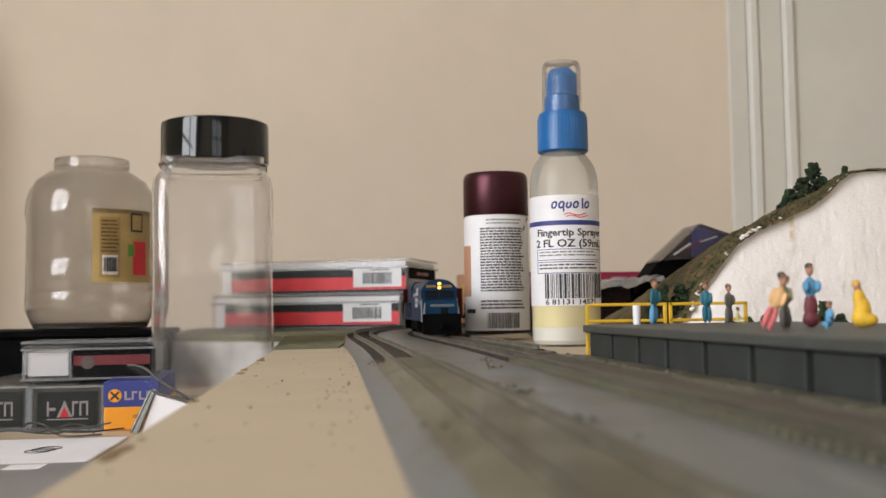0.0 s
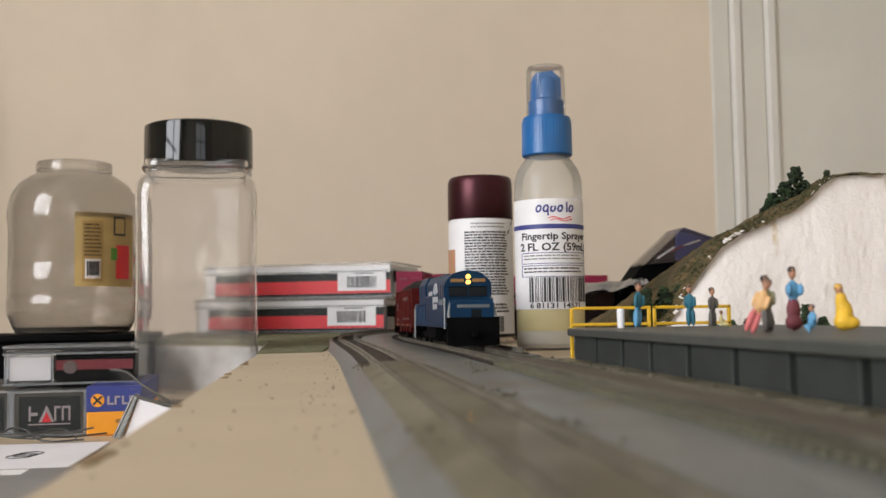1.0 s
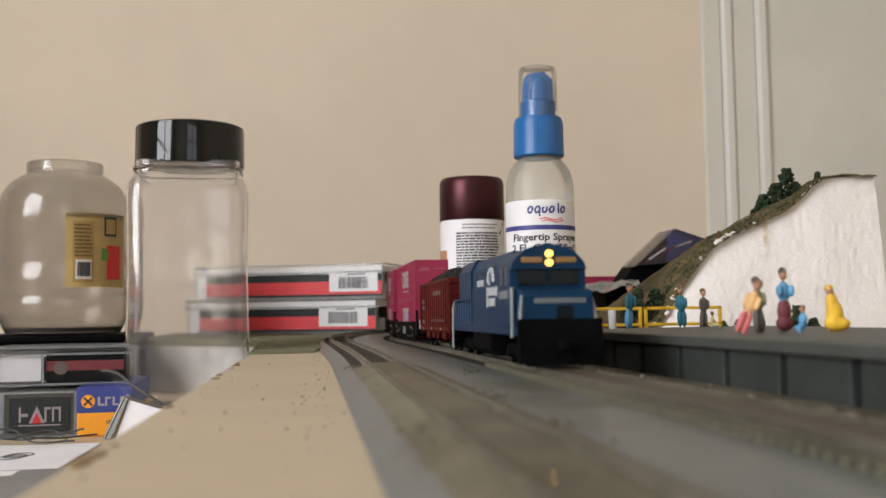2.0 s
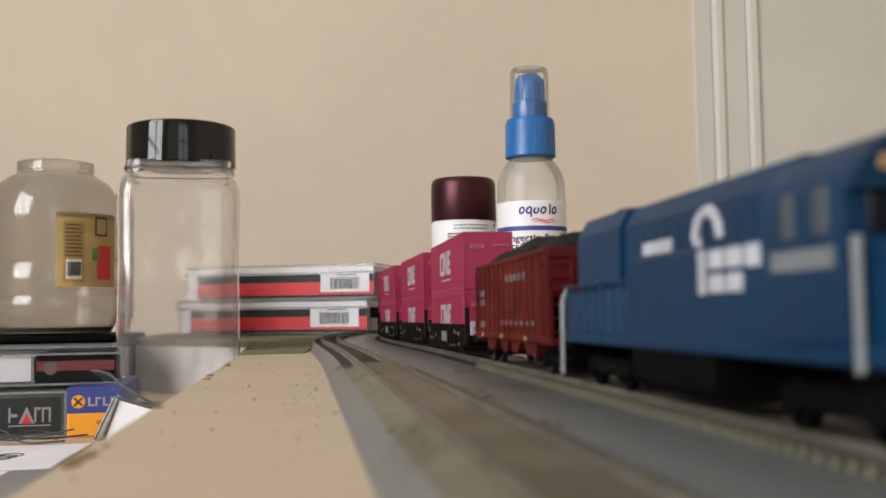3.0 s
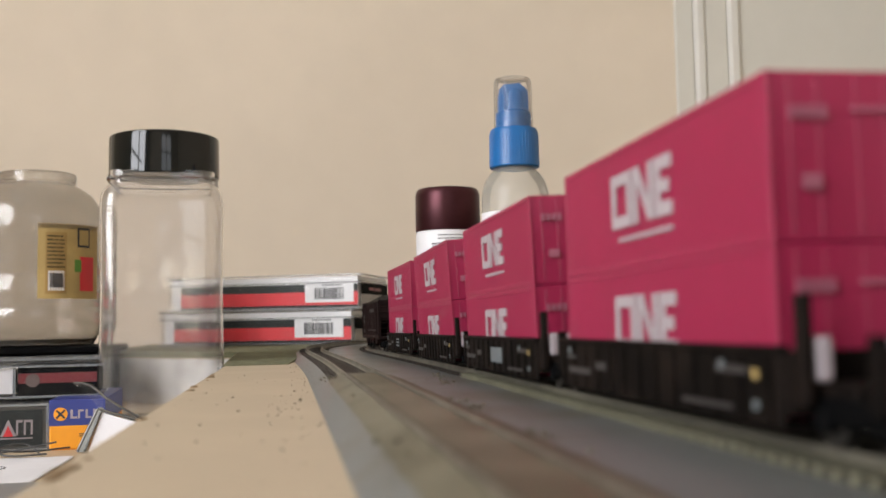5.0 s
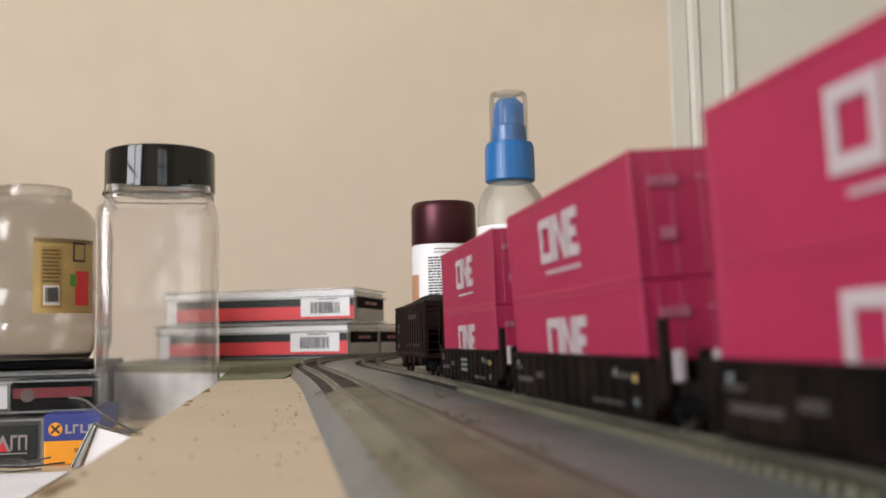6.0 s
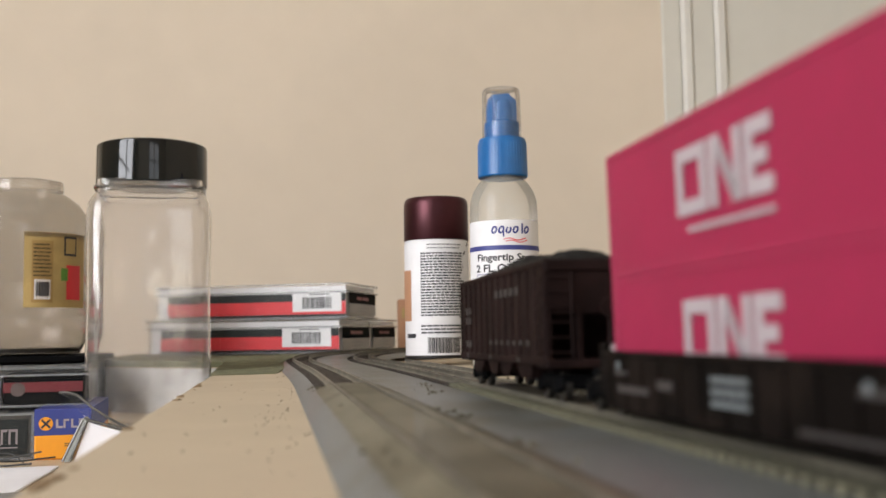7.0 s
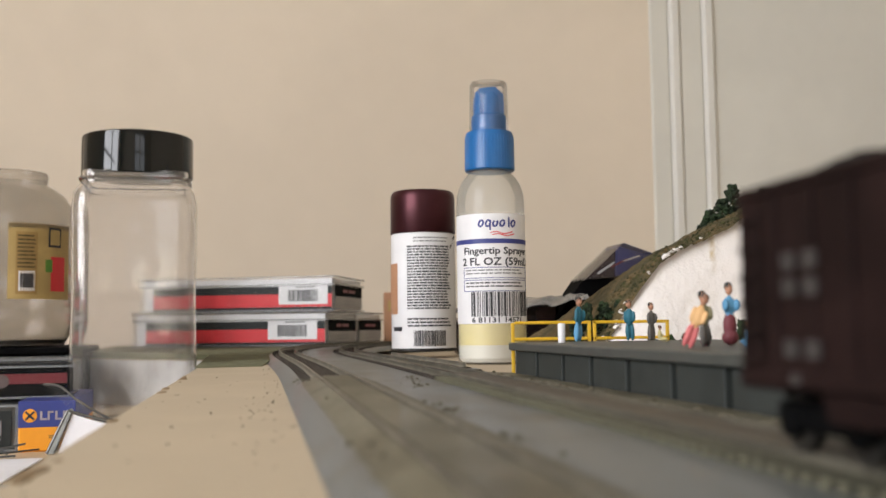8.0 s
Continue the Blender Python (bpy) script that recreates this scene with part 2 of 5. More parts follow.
M_GREYPLASTIC = material("grey_plastic", (0.2, 0.2, 0.2), 0.35, vary=0.05, size=40)
SHIRTS = [material("figure_paint", c, 0.6, vary=0.05, size=200) for c in
          ((0.02, 0.14, 0.2), (0.1, 0.3, 0.5), (0.75, 0.45, 0.2), (0.16, 0.03, 0.04), (0.8, 0.48, 0.03), (0.6, 0.15, 0.15), (0.1, 0.09, 0.08), (0.22, 0.2, 0.11), (0.6, 0.52, 0.25))]
M_SKIN = material("figure_skin_paint", (0.45, 0.22, 0.13), 0.6, vary=0.05, size=200)

# ---- builders ----


def thing(name, label, category, group="", kind="", at=None):
    ob = new(name)
    ob.empty_display_size = 0.005
    tagged(ob, label, category, group, kind)
    if at is not None:
        ob.matrix_world = at
    return ob


def part(name, bm, mat, parent=None, label="", smooth=None, kind=""):
    """Links a bmesh, given in millimetres, as one mesh object under a thing or a part."""
    me = bpy.data.meshes.new(name)
    bmesh.ops.scale(bm, vec=(MM, MM, MM), verts=bm.verts)
    bmesh.ops.recalc_face_normals(bm, faces=bm.faces)
    bm.to_mesh(me)
    bm.free()
    for m in mat if isinstance(mat, (list, tuple)) else [mat]:
        me.materials.append(m)
    if smooth is not None:
        me.polygons.foreach_set("use_smooth", [True] * len(me.polygons))
        me.set_sharp_from_angle(angle=radians(smooth))
    ob = new(name, me)
    ob.parent = parent
    return tagged(ob, label, kind=kind)


def block(bm, x0, x1, y0, y1, z0, z1, bevel=0.0, turn=None, segments=1):
    m = Matrix.Translation(((x0 + x1) / 2, (y0 + y1) / 2, (z0 + z1) / 2)) @ Matrix.Diagonal((x1 - x0, y1 - y0, z1 - z0, 1))
    made = bmesh.ops.create_cube(bm, size=1, matrix=m)["verts"]
    if bevel:
        edges = list({e for v in made for e in v.link_edges})
        out = bmesh.ops.bevel(bm, geom=edges, offset=bevel, segments=segments, profile=0.5, affect="EDGES")
        made = list(set(out["verts"]) | {v for v in made if v.is_valid})
    if turn is not None:
        bmesh.ops.transform(bm, matrix=turn, verts=made)
    return made


def boxed(*a, **k):
    bm = bmesh.new()
    block(bm, *a, **k)
    return bm


def lathe(profile, steps=48, bm=None, square=0.0, at=(0, 0)):
    """Turns a profile of (radius, height) round z. square over 0 draws the ring towards a rounded square."""
    bm = bm or bmesh.new()
    rings = []
    for r, z in profile:
        ring = []
        for i in range(steps):
            a = 2 * math.pi * i / steps
            k = 1.0
            if square:
                k = 1 / (abs(math.cos(a)) ** square + abs(math.sin(a)) ** square) ** (1 / square)
            ring.append(bm.verts.new((at[0] + r * k * math.cos(a), at[1] + r * k * math.sin(a), z)))
        rings.append(ring)
    for lo, hi in zip(rings, rings[1:]):
        for i in range(steps):
            bm.faces.new((lo[i], lo[(i + 1) % steps], hi[(i + 1) % steps], hi[i]))
    if profile[0][0] > 0.01:
        bm.faces.new(rings[0][::-1])
    if profile[-1][0] > 0.01:
        bm.faces.new(rings[-1])
    return bm


def prism(outline, depth, axis="y", start=0.0, bm=None):
    """Pushes an outline of (a, b) points along an axis: (x, z) along y, (y, z) along x, (x, y) along z."""
    bm = bm or bmesh.new()
    spots = {"y": lambda a, b, d: (a, d, b), "x": lambda a, b, d: (d, a, b), "z": lambda a, b, d: (a, b, d)}[axis]
    near = [bm.verts.new(spots(a, b, start)) for a, b in outline]
    far = [bm.verts.new(spots(a, b, start + depth)) for a, b in outline]
    bm.faces.new(near)
    bm.faces.new(far[::-1])
    for i in range(len(outline)):
        j = (i + 1) % len(outline)
        bm.faces.new((near[i], far[i], far[j], near[j]))
    return bm


def rod(bm, a, b, r=0.3, sides=6):
    a, b = Vector(a), Vector(b)
    turn = (b - a).to_track_quat("Z", "Y").to_matrix().to_4x4()
    m = Matrix.Translation((a + b) / 2) @ turn
    bmesh.ops.create_cone(bm, cap_ends=True, segments=sides, radius1=r, radius2=r, depth=(b - a).length, matrix=m)


def bend(bm, radius, lift=0.0):
    """Rolls a flat print in the plane y = 0 round an upright cylinder, its middle towards -y."""
    for v in bm.verts:
        a = v.co.x / radius
        r = radius + lift - v.co.y
        v.co = Vector((r * math.sin(a), -r * math.cos(a), v.co.z))


def sheet(w, z0, z1, steps=24, x0=None, thick=0.12):
    """A thin upright sheet in the plane y = 0, cut into columns so that it can be rolled."""
    bm = bmesh.new()
    lo = -w / 2 if x0 is None else x0
    for i in range(steps):
        block(bm, lo + w * i / steps, lo + w * (i + 1) / steps, -thick, 0, z0, z1)
    bmesh.ops.remove_doubles(bm, verts=bm.verts, dist=0.001)
    return bm


def letters(text, size, x, z, thick=0.1, align="CENTER", wide=1.0):
    """Text in the built-in font, as a mesh in the plane y = 0, in millimetres."""
    cu = bpy.data.curves.new("letters", "FONT")
    cu.body, cu.size, cu.extrude, cu.align_x, cu.resolution_u = text, size, thick, align, 2
    cu.offset = 0.022 * size
    tmp = bpy.data.objects.new("letters", cu)
    me = bpy.data.meshes.new_from_object(tmp)
    bm = bmesh.new()
    bm.from_mesh(me)
    bpy.data.objects.remove(tmp)
    bpy.data.curves.remove(cu)
    bpy.data.meshes.remove(me)
    bmesh.ops.transform(bm, matrix=Matrix.Translation((x, 0, z)) @ Matrix.Diagonal((wide, 1, 1, 1)) @ Matrix.Rotation(radians(90), 4, "X"), verts=bm.verts)
    return bm


def barcode(w, h, x, z, seed, thick=0.1):
    rng = random.Random(seed)
    bm, a = bmesh.new(), 0.0
    while a < w - 0.3:
        b = min(w, a + rng.choice((0.25, 0.25, 0.5, 0.75)) * w / 22)
        block(bm, x + a, x + b, -thick, 0, z, z + h)
        a = b + rng.choice((0.25, 0.3, 0.5)) * w / 22
    return bm


def word_bars(w, h, rows, x, z, seed, thick=0.1, fill=0.5):
    """Unreadable small print as rows of short bars."""
    rng = random.Random(seed)
    bm = bmesh.new()
    for r in range(rows):
        a, zz = x, z - r * h / rows
        end = x + w * rng.uniform(0.85, 1.0)
        while a < end:
            b = min(end, a + rng.uniform(0.04, 0.14) * w)
            block(bm, a, b, -thick, 0, zz - h / rows * fill, zz)
            a = b + 0.018 * w
    return bm

# ---- room ----


def slab(name, x0, x1, y0, y1, z0, z1, mat, label, category, kind="structure"):
    """A large plain piece of the setting, in millimetres."""
    return tagged(part(name, boxed(x0, x1, y0, y1, z0, z1), mat), label, category, kind=kind)


slab("wall_north", -1400, 512, 1250, 1350, -780, 1700, M_WALL, "matt beige painted plaster wall behind the table", "wall")
for name, y0, y1, z0, z1 in (("wall_west_1", 0, 1350, -780, 1700), ("wall_west_2", -1900, -1300, -780, 1700), ("wall_west_3", -1300, 0, -780, 100), ("wall_west_4", -1300, 0, 1400, 1700)):
    slab(name, -1500, -1400, y0, y1, z0, z1, M_WALL, "matt beige painted side wall round the window", "wall")
slab("wall_east", 1500, 1600, -1900, 1350, -780, 1700, M_WALL, "matt beige painted far side wall", "wall")
for name, x0, x1, z0, z1 in (("wall_south_1", -1500, -100, -780, 1700), ("wall_south_2", 800, 1600, -780, 1700), ("wall_south_3", -100, 800, -780, 65), ("wall_south_4", -100, 800, 1175, 1700)):
    slab(name, x0, x1, -1900, -1800, z0, z1, M_WALL, "matt beige painted wall behind the camera", "wall")
# Added low wall, out of view, that casts soft shade on the north wall's left.
slab("shade_wall", -1400, -478, 1100, 1250, -780, 365, M_WALL, "unseen low beige wall added to shade the back wall's left end", "wall")
slab("ceiling", -1500, 1600, -1900, 1350, 1700, 1780, M_TRIM, "plain white painted ceiling", "ceiling")
slab("floor", -1500, 1600, -1900, 1350, -860, -780, M_FLOOR, "brown floor of the room", "floor")

door = thing("door_1", "grey-painted door in a white casing beside the beige wall", "door", kind="structure")
part("door_slab", boxed(603, 1500, 1250, 1310, -780, 1700), M_DOOR, door)
# The outer board takes the door's grey, which paints in the shade beside the bead.
part("casing", boxed(512, 538, 1246, 1340, -780, 1700, bevel=2), M_DOOR, door, "outer casing board with its shade put into the grey")
part("casing", boxed(538, 554, 1241, 1340, -780, 1700, bevel=4), M_TRIM, door, "white rounded casing bead")
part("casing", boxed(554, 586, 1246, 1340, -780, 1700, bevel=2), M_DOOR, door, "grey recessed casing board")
part("casing", boxed(586, 603, 1242, 1340, -780, 1700, bevel=4), M_TRIM, door, "white rounded casing bead")

for name, along_x, lo, hi, z0, z1, at in (("window_1", True, -100, 800, 65, 1175, -1830), ("window_2", False, -1300, 0, 100, 1400, -1440)):
    win = thing(name, "white-framed window with glazing bars behind the camera", "window", kind="structure")
    mid = (lo + hi) / 2
    bars = [(lo, lo + 45, z0, z1), (hi - 45, hi, z0, z1), (mid - 22, mid + 22, z0, z1), (lo, hi, z0, z0 + 45), (lo, hi, z1 - 45, z1)]
    bars += [(lo, hi, z0 + (z1 - z0) * k / 3 - 14, z0 + (z1 - z0) * k / 3 + 14) for k in (1, 2)]
    for k, (a, c, e, f) in enumerate(bars):
        near = 60 if k < 5 else 54
        bm = boxed(a, c, at, at + near, e, f, bevel=3) if along_x else boxed(at, at + near, a, c, e, f, bevel=3)
        part("window_frame" if k in (0, 1, 3, 4) else "glazing_bar", bm, M_TRIM, win)

table = thing("table", "wide pale wooden table that carries the layout and the boxes", "table")
part("tabletop", boxed(-525, 900, -150, 1180, -58, -30, bevel=3), M_TABLE, table)
for x in (-485, 850):
    for y in (-100, 1130):
        part("leg", boxed(x - 30, x + 30, y - 30, y + 30, -780, -58, bevel=3), M_TABLE, table)

# ---- layout board and tracks ----
board_outline = [(-30, -120), (760, -120), (760, 1050), (-128, 1050), (-128, 725), (-30, 640)]
board = prism(board_outline, 29.9, "z", -29.95)
bmesh.ops.recalc_face_normals(board, faces=board.faces)
bmesh.ops.bevel(board, geom=[e for e in board.edges if all(v.co.z > -1 for v in e.verts)], offset=0.8, segments=2, affect="EDGES")
for f in board.faces:
    f.material_index = int(abs(f.normal.z) < 0.3 and f.calc_center_median().z < -2)
tagged(part("layout_board", board, [M_BOARD, M_FOAM]), "beige painted layout board with scuffed edges on the table", "board", kind="structure")

LEAN, RADIUS, GAP = 1.2, 166.0, 36.7
PATH_X, PATH_Y, PATH_H = [57.3], [0.0], [0.0]
for step in range(1700):
    h = PATH_H[-1]
    if 340 <= step < 440:
        h += radians(LEAN) / 100
    elif step >= 585 and h > radians(-90):
        h = max(radians(-90), h - min(1, (step - 585) / 60) / RADIUS)
    PATH_X.append(PATH_X[-1] - math.sin(h))
    PATH_Y.append(PATH_Y[-1] + math.cos(h))
    PATH_H.append(h)


def rail_height(y):
    k = min(1, max(0, (y - 560) / 190))
    return 5 + 3 * k * k * (3 - 2 * k)


def spot(s, side=0.0):
    """A place on the train's line, s along it from beside the camera, side to its left; with the heading and the rail's height."""
    k = min(max(s, 0), 1698)
    i = int(k)
    f = k - i
    x, y = (a[i] * (1 - f) + a[i + 1] * f for a in (PATH_X, PATH_Y))
    h = PATH_H[i] * (1 - f) + PATH_H[i + 1] * f
    y += s - k if s < 0 else 0
    return x - side * math.cos(h), y - side * math.sin(h), rail_height(y), h


def ribbon(profile, s0, s1, step=6.0, closed=False, rough=0.0, seed=0):
    """Sweeps a profile of (side, height under the rail's top) along the line."""
    bm, rows = bmesh.new(), []
    rng = random.Random(seed)
    count = max(2, int((s1 - s0) / step))
    for i in range(count + 1):
        s = s0 + (s1 - s0) * i / count
        row = []
        for side, low in profile:
            x, y, z, _ = spot(s, side + (rng.uniform(-rough, rough) if rough else 0))
            row.append(bm.verts.new((x, y, max(z - low, 0.05))))
        rows.append(row)
    n = len(profile)
    for lo, hi in zip(rows, rows[1:]):
        for i in range(n if closed else n - 1):
            bm.faces.new((lo[i], lo[(i + 1) % n], hi[(i + 1) % n], hi[i]))
    if closed:
        bm.faces.new(rows[0])
        bm.faces.new(rows[-1][::-1])
    return bm


def rail_profile(c):
    return [(c - 0.7, 1.7), (c + 0.7, 1.7), (c + 0.3, 1.2), (c + 0.35, 0), (c - 0.35, 0), (c - 0.3, 1.2)]


START, END, LAID = -60, 1690, 282
tagged(part("roadbed", ribbon([(50.2, 5), (46.0, 2.0), (-9.5, 2.0), (-14, 5)], START, END, 5), M_ROAD, smooth=50),
       "smooth grey painted roadbed under both tracks", "roadbed", kind="structure")
for side, name, note in ((0, "track_inner", "model railway track the train runs on, rails in grey filler"), (GAP, "track_outer", "empty model railway track beside the train, half buried in filler")):
    track = thing(name, note, "track", kind="structure")
    for c in (side - 4.7, side + 4.7):
        part("rail", ribbon(rail_profile(c), START, END, 4, True), M_RAIL if side else M_RAILDARK, track)
    part("dark_bed", ribbon([(side + 8.2, 1.85), (side - 8.2, 1.85)], LAID, END, 5, rough=0.3), M_BED, track, "dark ballast between the sleepers")
    part("filler", ribbon([(side + 4.1, 1.5), (side + 3.6, 0.25), (side - 3.6, 0.25), (side - 4.1, 1.5)], START, LAID + 2, 4, rough=0.15, seed=2), M_DUST if side else M_DUSTDARK, track, "brown weathered filler between the rails")
    if not side:
        part("dark_bed", ribbon([(side + 8.5, 2.6), (side + 8.4, 1.0), (side + 5.0, 0.95)], START, LAID + 4, 5), M_BED, track, "dark ballast beside the rail")
    if side:
        part("filler", ribbon([(side + 9.5, 1.98), (side + 6.5, 0.7), (side + 5.3, 0.25), (side + 5.2, 1.5)], START, LAID, 4, rough=0.2, seed=3), M_DUST, track, "brown weathered filler beside the rail")
        part("filler", ribbon([(side - 5.2, 1.5), (side - 5.3, 0.25), (side - 7.5, 0.7), (side - 11, 1.98)], START, LAID - 6, 4, rough=0.25, seed=4), M_DUST, track, "brown weathered filler beside the rail")
    ties = {}
    s = 40 if not side else LAID + 4
    while s < 900:
        x, y, z, h = spot(s, side)
        far = s > LAID
        if far not in ties:
            ob = part("sleeper", boxed(-8.9, 8.9, -0.8 if far else -0.6, 0.8 if far else 0.6, -2.6, -1.75 if far else -0.9), M_TIEDARK if far else M_TIE, track)
            ties[far] = ob.data
        else:
            ob = new("sleeper", ties[far])
            ob.parent = track
        ob.matrix_basis = Matrix.Translation((x * MM, y * MM, z * MM)) @ Matrix.Rotation(h, 4, "Z")
        s += 3.0

siding = thing("track_siding", "short dark dead-end siding beside the train's track", "track", kind="structure")
part("roadbed", ribbon([(-12, 2.2), (-20, 2.2), (-23, 5)], 352, 545, 5), M_ROAD, siding, "grey painted roadbed")
part("dark_bed", ribbon([(-10.4, 1.95), (-18.4, 1.95)], 358, 540, 5, rough=0.3), M_BED, siding, "dark ballast between the sleepers")
part("rail", ribbon(rail_profile(-15.6), 358, 540, 4, True), M_RAIL, siding)
stub = None
for k in range(44):
    x, y, z, h = spot(361 + 4 * k, -14.4)
    ob = new("sleeper", stub) if stub else part("sleeper", boxed(-3.8, 3.8, -0.8, 0.8, -2.6, -1.75), M_TIEDARK, siding)
    stub, ob.parent = ob.data, siding
    ob.matrix_basis = Matrix.Translation((x * MM, y * MM, z * MM)) @ Matrix.Rotation(h, 4, "Z")
tagged(part("ballast_shoulder", ribbon([(-7.6, 2.6), (-8.6, 1.2), (-11, 1.5), (-17, 2.6), (-25, 3.4), (-31.2, 3.6)], START, 352, 3, rough=0.5, seed=8), M_DUST, smooth=60),
       "brown ballast shoulder between the track and the platform wall", "ballast", kind="structure")
clods, rngc = bmesh.new(), random.Random(5)
for k in range(420):
    side = -8.6 - abs(rngc.gauss(0, 4.5))
    x, y, z, _ = spot(rngc.uniform(20, 350), max(side, -30))
    bmesh.ops.create_icosphere(clods, subdivisions=1, radius=rngc.uniform(0.25, 0.8), matrix=Matrix.Translation((x, y, z - 1.5 - 0.07 * max(0, -side - 9))) @ Matrix.Diagonal((1, rngc.uniform(0.8, 1.8), 0.6, 1)))
tagged(part("ballast_clods", clods, M_CLOD), "pale and olive clods of ballast along the track", "ballast", kind="stuff")

olive = bmesh.new()
spots_o = [(-30.5, 497), (1, 502), (20, 720), (52, 775), (180, 868), (180, 1040), (-128, 1040), (-128, 725), (-30.5, 640)]
top = [olive.verts.new((x, y, 0.3 + 4.65 * min(1, max(0, (y - 500) / 230)))) for x, y in spots_o]
low = [olive.verts.new((x, y, 0.02)) for x, y in spots_o]
olive.faces.new(top)
for i in range(9):
    olive.faces.new((top[i], low[i], low[(i + 1) % 9], top[(i + 1) % 9]))
tagged(part("scenery_base", olive, M_OLIVE), "dull olive green scenery base behind the beige board", "ground", kind="structure")

# ---- platform ----
platform = thing("station_platform", "grey plastic station platform with a ribbed wall and a yellow railing", "platform")
part("deck", boxed(87.6, 166, 40, 352, 9.3, 12, bevel=0.4), M_PLAT, platform)
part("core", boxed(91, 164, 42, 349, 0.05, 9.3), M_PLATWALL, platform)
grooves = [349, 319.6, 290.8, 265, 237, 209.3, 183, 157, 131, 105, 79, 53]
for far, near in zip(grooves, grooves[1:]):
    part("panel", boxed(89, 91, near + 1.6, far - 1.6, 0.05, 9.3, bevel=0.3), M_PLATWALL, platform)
railing = part("railing", boxed(88.5, 89.7, 350.6, 351.8, 0.05, 19, bevel=0.2), M_YELLOW, platform, "yellow railing")
bars = bmesh.new()
for z in (12.6, 18.4):
    block(bars, 89.7, 117, 350.6, 351.6, z, z + 1.1, bevel=0.2)
    block(bars, 119, 148, 350.6, 351.6, z, z + 1.1, bevel=0.2)
for x in (117, 119, 147):
    block(bars, x, x + 1.2, 350.6, 351.7, 12, 19.5, bevel=0.2)
part("railing", bars, M_YELLOW, platform, "yellow railing")


def figure(x, y, height, shirt, legs, turn=0, lean=0, seated=False):
    """A tiny painted model figure, one plain mesh."""
    k = height / 16.0
    bm = bmesh.new()
    mats = []

    def lump(cx, cy, cz, rx, ry, rz, mat):
        before = set(bm.faces)
        m = Matrix.Translation((cx, cy, cz)) @ Matrix.Diagonal((rx, ry, rz, 1))
        bmesh.ops.create_icosphere(bm, subdivisions=2, radius=1, matrix=m)
        for f in set(bm.faces) - before:
            f.material_index = mat
            f.smooth = True

    if seated == "robe":
        lump(0, 0, 2.2, 2.9, 2.4, 2.6, 1)
        lump(1.6, -0.6, 1.6, 2.8, 2.0, 1.9, 1)
        lump(0.4, 0, 4.6, 2.5, 2.0, 4.2, 0)
        lump(-0.1, 0, 7.4, 1.8, 1.5, 3.8, 0)
        lump(-0.4, 0, 11.4, 1.15, 1.2, 1.4, 2)
        lump(-0.4, 0.3, 11.9, 1.3, 1.25, 1.3, 0)
    elif seated == "skirt":
        lump(0, 0, 1.6, 2.2, 1.9, 2.0, 1)
        lump(0, 0, 4.6, 1.8, 1.5, 3.4, 1)
        lump(0, 0, 9.4, 1.75, 1.2, 2.6, 0)
        lump(-1.6, -0.8, 9.6, 0.7, 1.1, 1.6, 0)
        lump(1.6, -0.9, 9.6, 0.7, 1.1, 1.6, 0)
        lump(0, 0, 13.6, 0.95, 1.05, 1.5, 2)
        lump(0, 0.3, 14.4, 1.05, 1.1, 1.1, 3)
    elif seated:
        lump(0, -1.2, 2.4, 1.7, 3.2, 1.3, 1)
        lump(1.2, -3.4, 1.4, 0.8, 0.9, 1.6, 1)
        lump(0, 1, 5.4, 2.1, 1.4, 3.3, 0)
        lump(1.6, -0.4, 5.0, 0.7, 1.8, 0.8, 0)
        lump(0, 0.7, 10, 1.2, 1.3, 1.5, 2)
        lump(0, 1.0, 10.6, 1.25, 1.3, 1.2, 3)
    else:
        lump(-0.9, 0, 3.2, 1.0, 1.1, 3.6, 1)
        lump(0.9, 0.3, 3.2, 1.0, 1.1, 3.6, 1)
        lump(0, 0, 9.0, 1.9, 1.3, 3.4, 0)
        lump(-1.75, -0.4, 9.2, 0.6, 0.8, 2.5, 0)
        lump(1.75, -0.7, 9.2, 0.6, 0.9, 2.2, 0)
        lump(0, 0, 14.0, 1.15, 1.25, 1.6, 2)
        lump(0, 0.3, 14.7, 1.25, 1.3, 1.2, 3)
    m = Matrix.Translation((x, y, 12)) @ Matrix.Rotation(radians(turn), 4, "Z") @ Matrix.Rotation(radians(lean), 4, "Y") @ Matrix.Scale(k, 4)
    low = min(v.co.z for v in bm.verts)
    for v in bm.verts:
        v.co.z -= low
    bmesh.ops.transform(bm, matrix=m, verts=bm.verts)
    return bm


def one_skin(bm):
    """Melts the overlapping lumps of a figure into one closed skin, keeping each lump's paint."""
    bm.faces.ensure_lookup_table()
    spots = np.array([f.calc_center_median()[:] for f in bm.faces])
    paints = np.array([f.material_index for f in bm.faces])
    me = bpy.data.meshes.new("figurine")
    bm.to_mesh(me)
    bm.free()
    tmp = new("figurine_form", me)
    melt = tmp.modifiers.new("melt", "REMESH")
    melt.mode, melt.voxel_size = "VOXEL", 0.28
    made = bmesh.new()
    deps = bpy.context.evaluated_depsgraph_get()
    made.from_mesh(tmp.evaluated_get(deps).to_mesh())
    bpy.data.objects.remove(tmp)
    bpy.data.meshes.remove(me)
    bmesh.ops.smooth_vert(made, verts=made.verts, factor=0.5, use_axis_x=True, use_axis_y=True, use_axis_z=True)
    for f in made.faces:
        f.smooth = True
        f.material_index = int(paints[((spots - np.array(f.calc_center_median()[:])) ** 2).sum(1).argmin()])
    return made


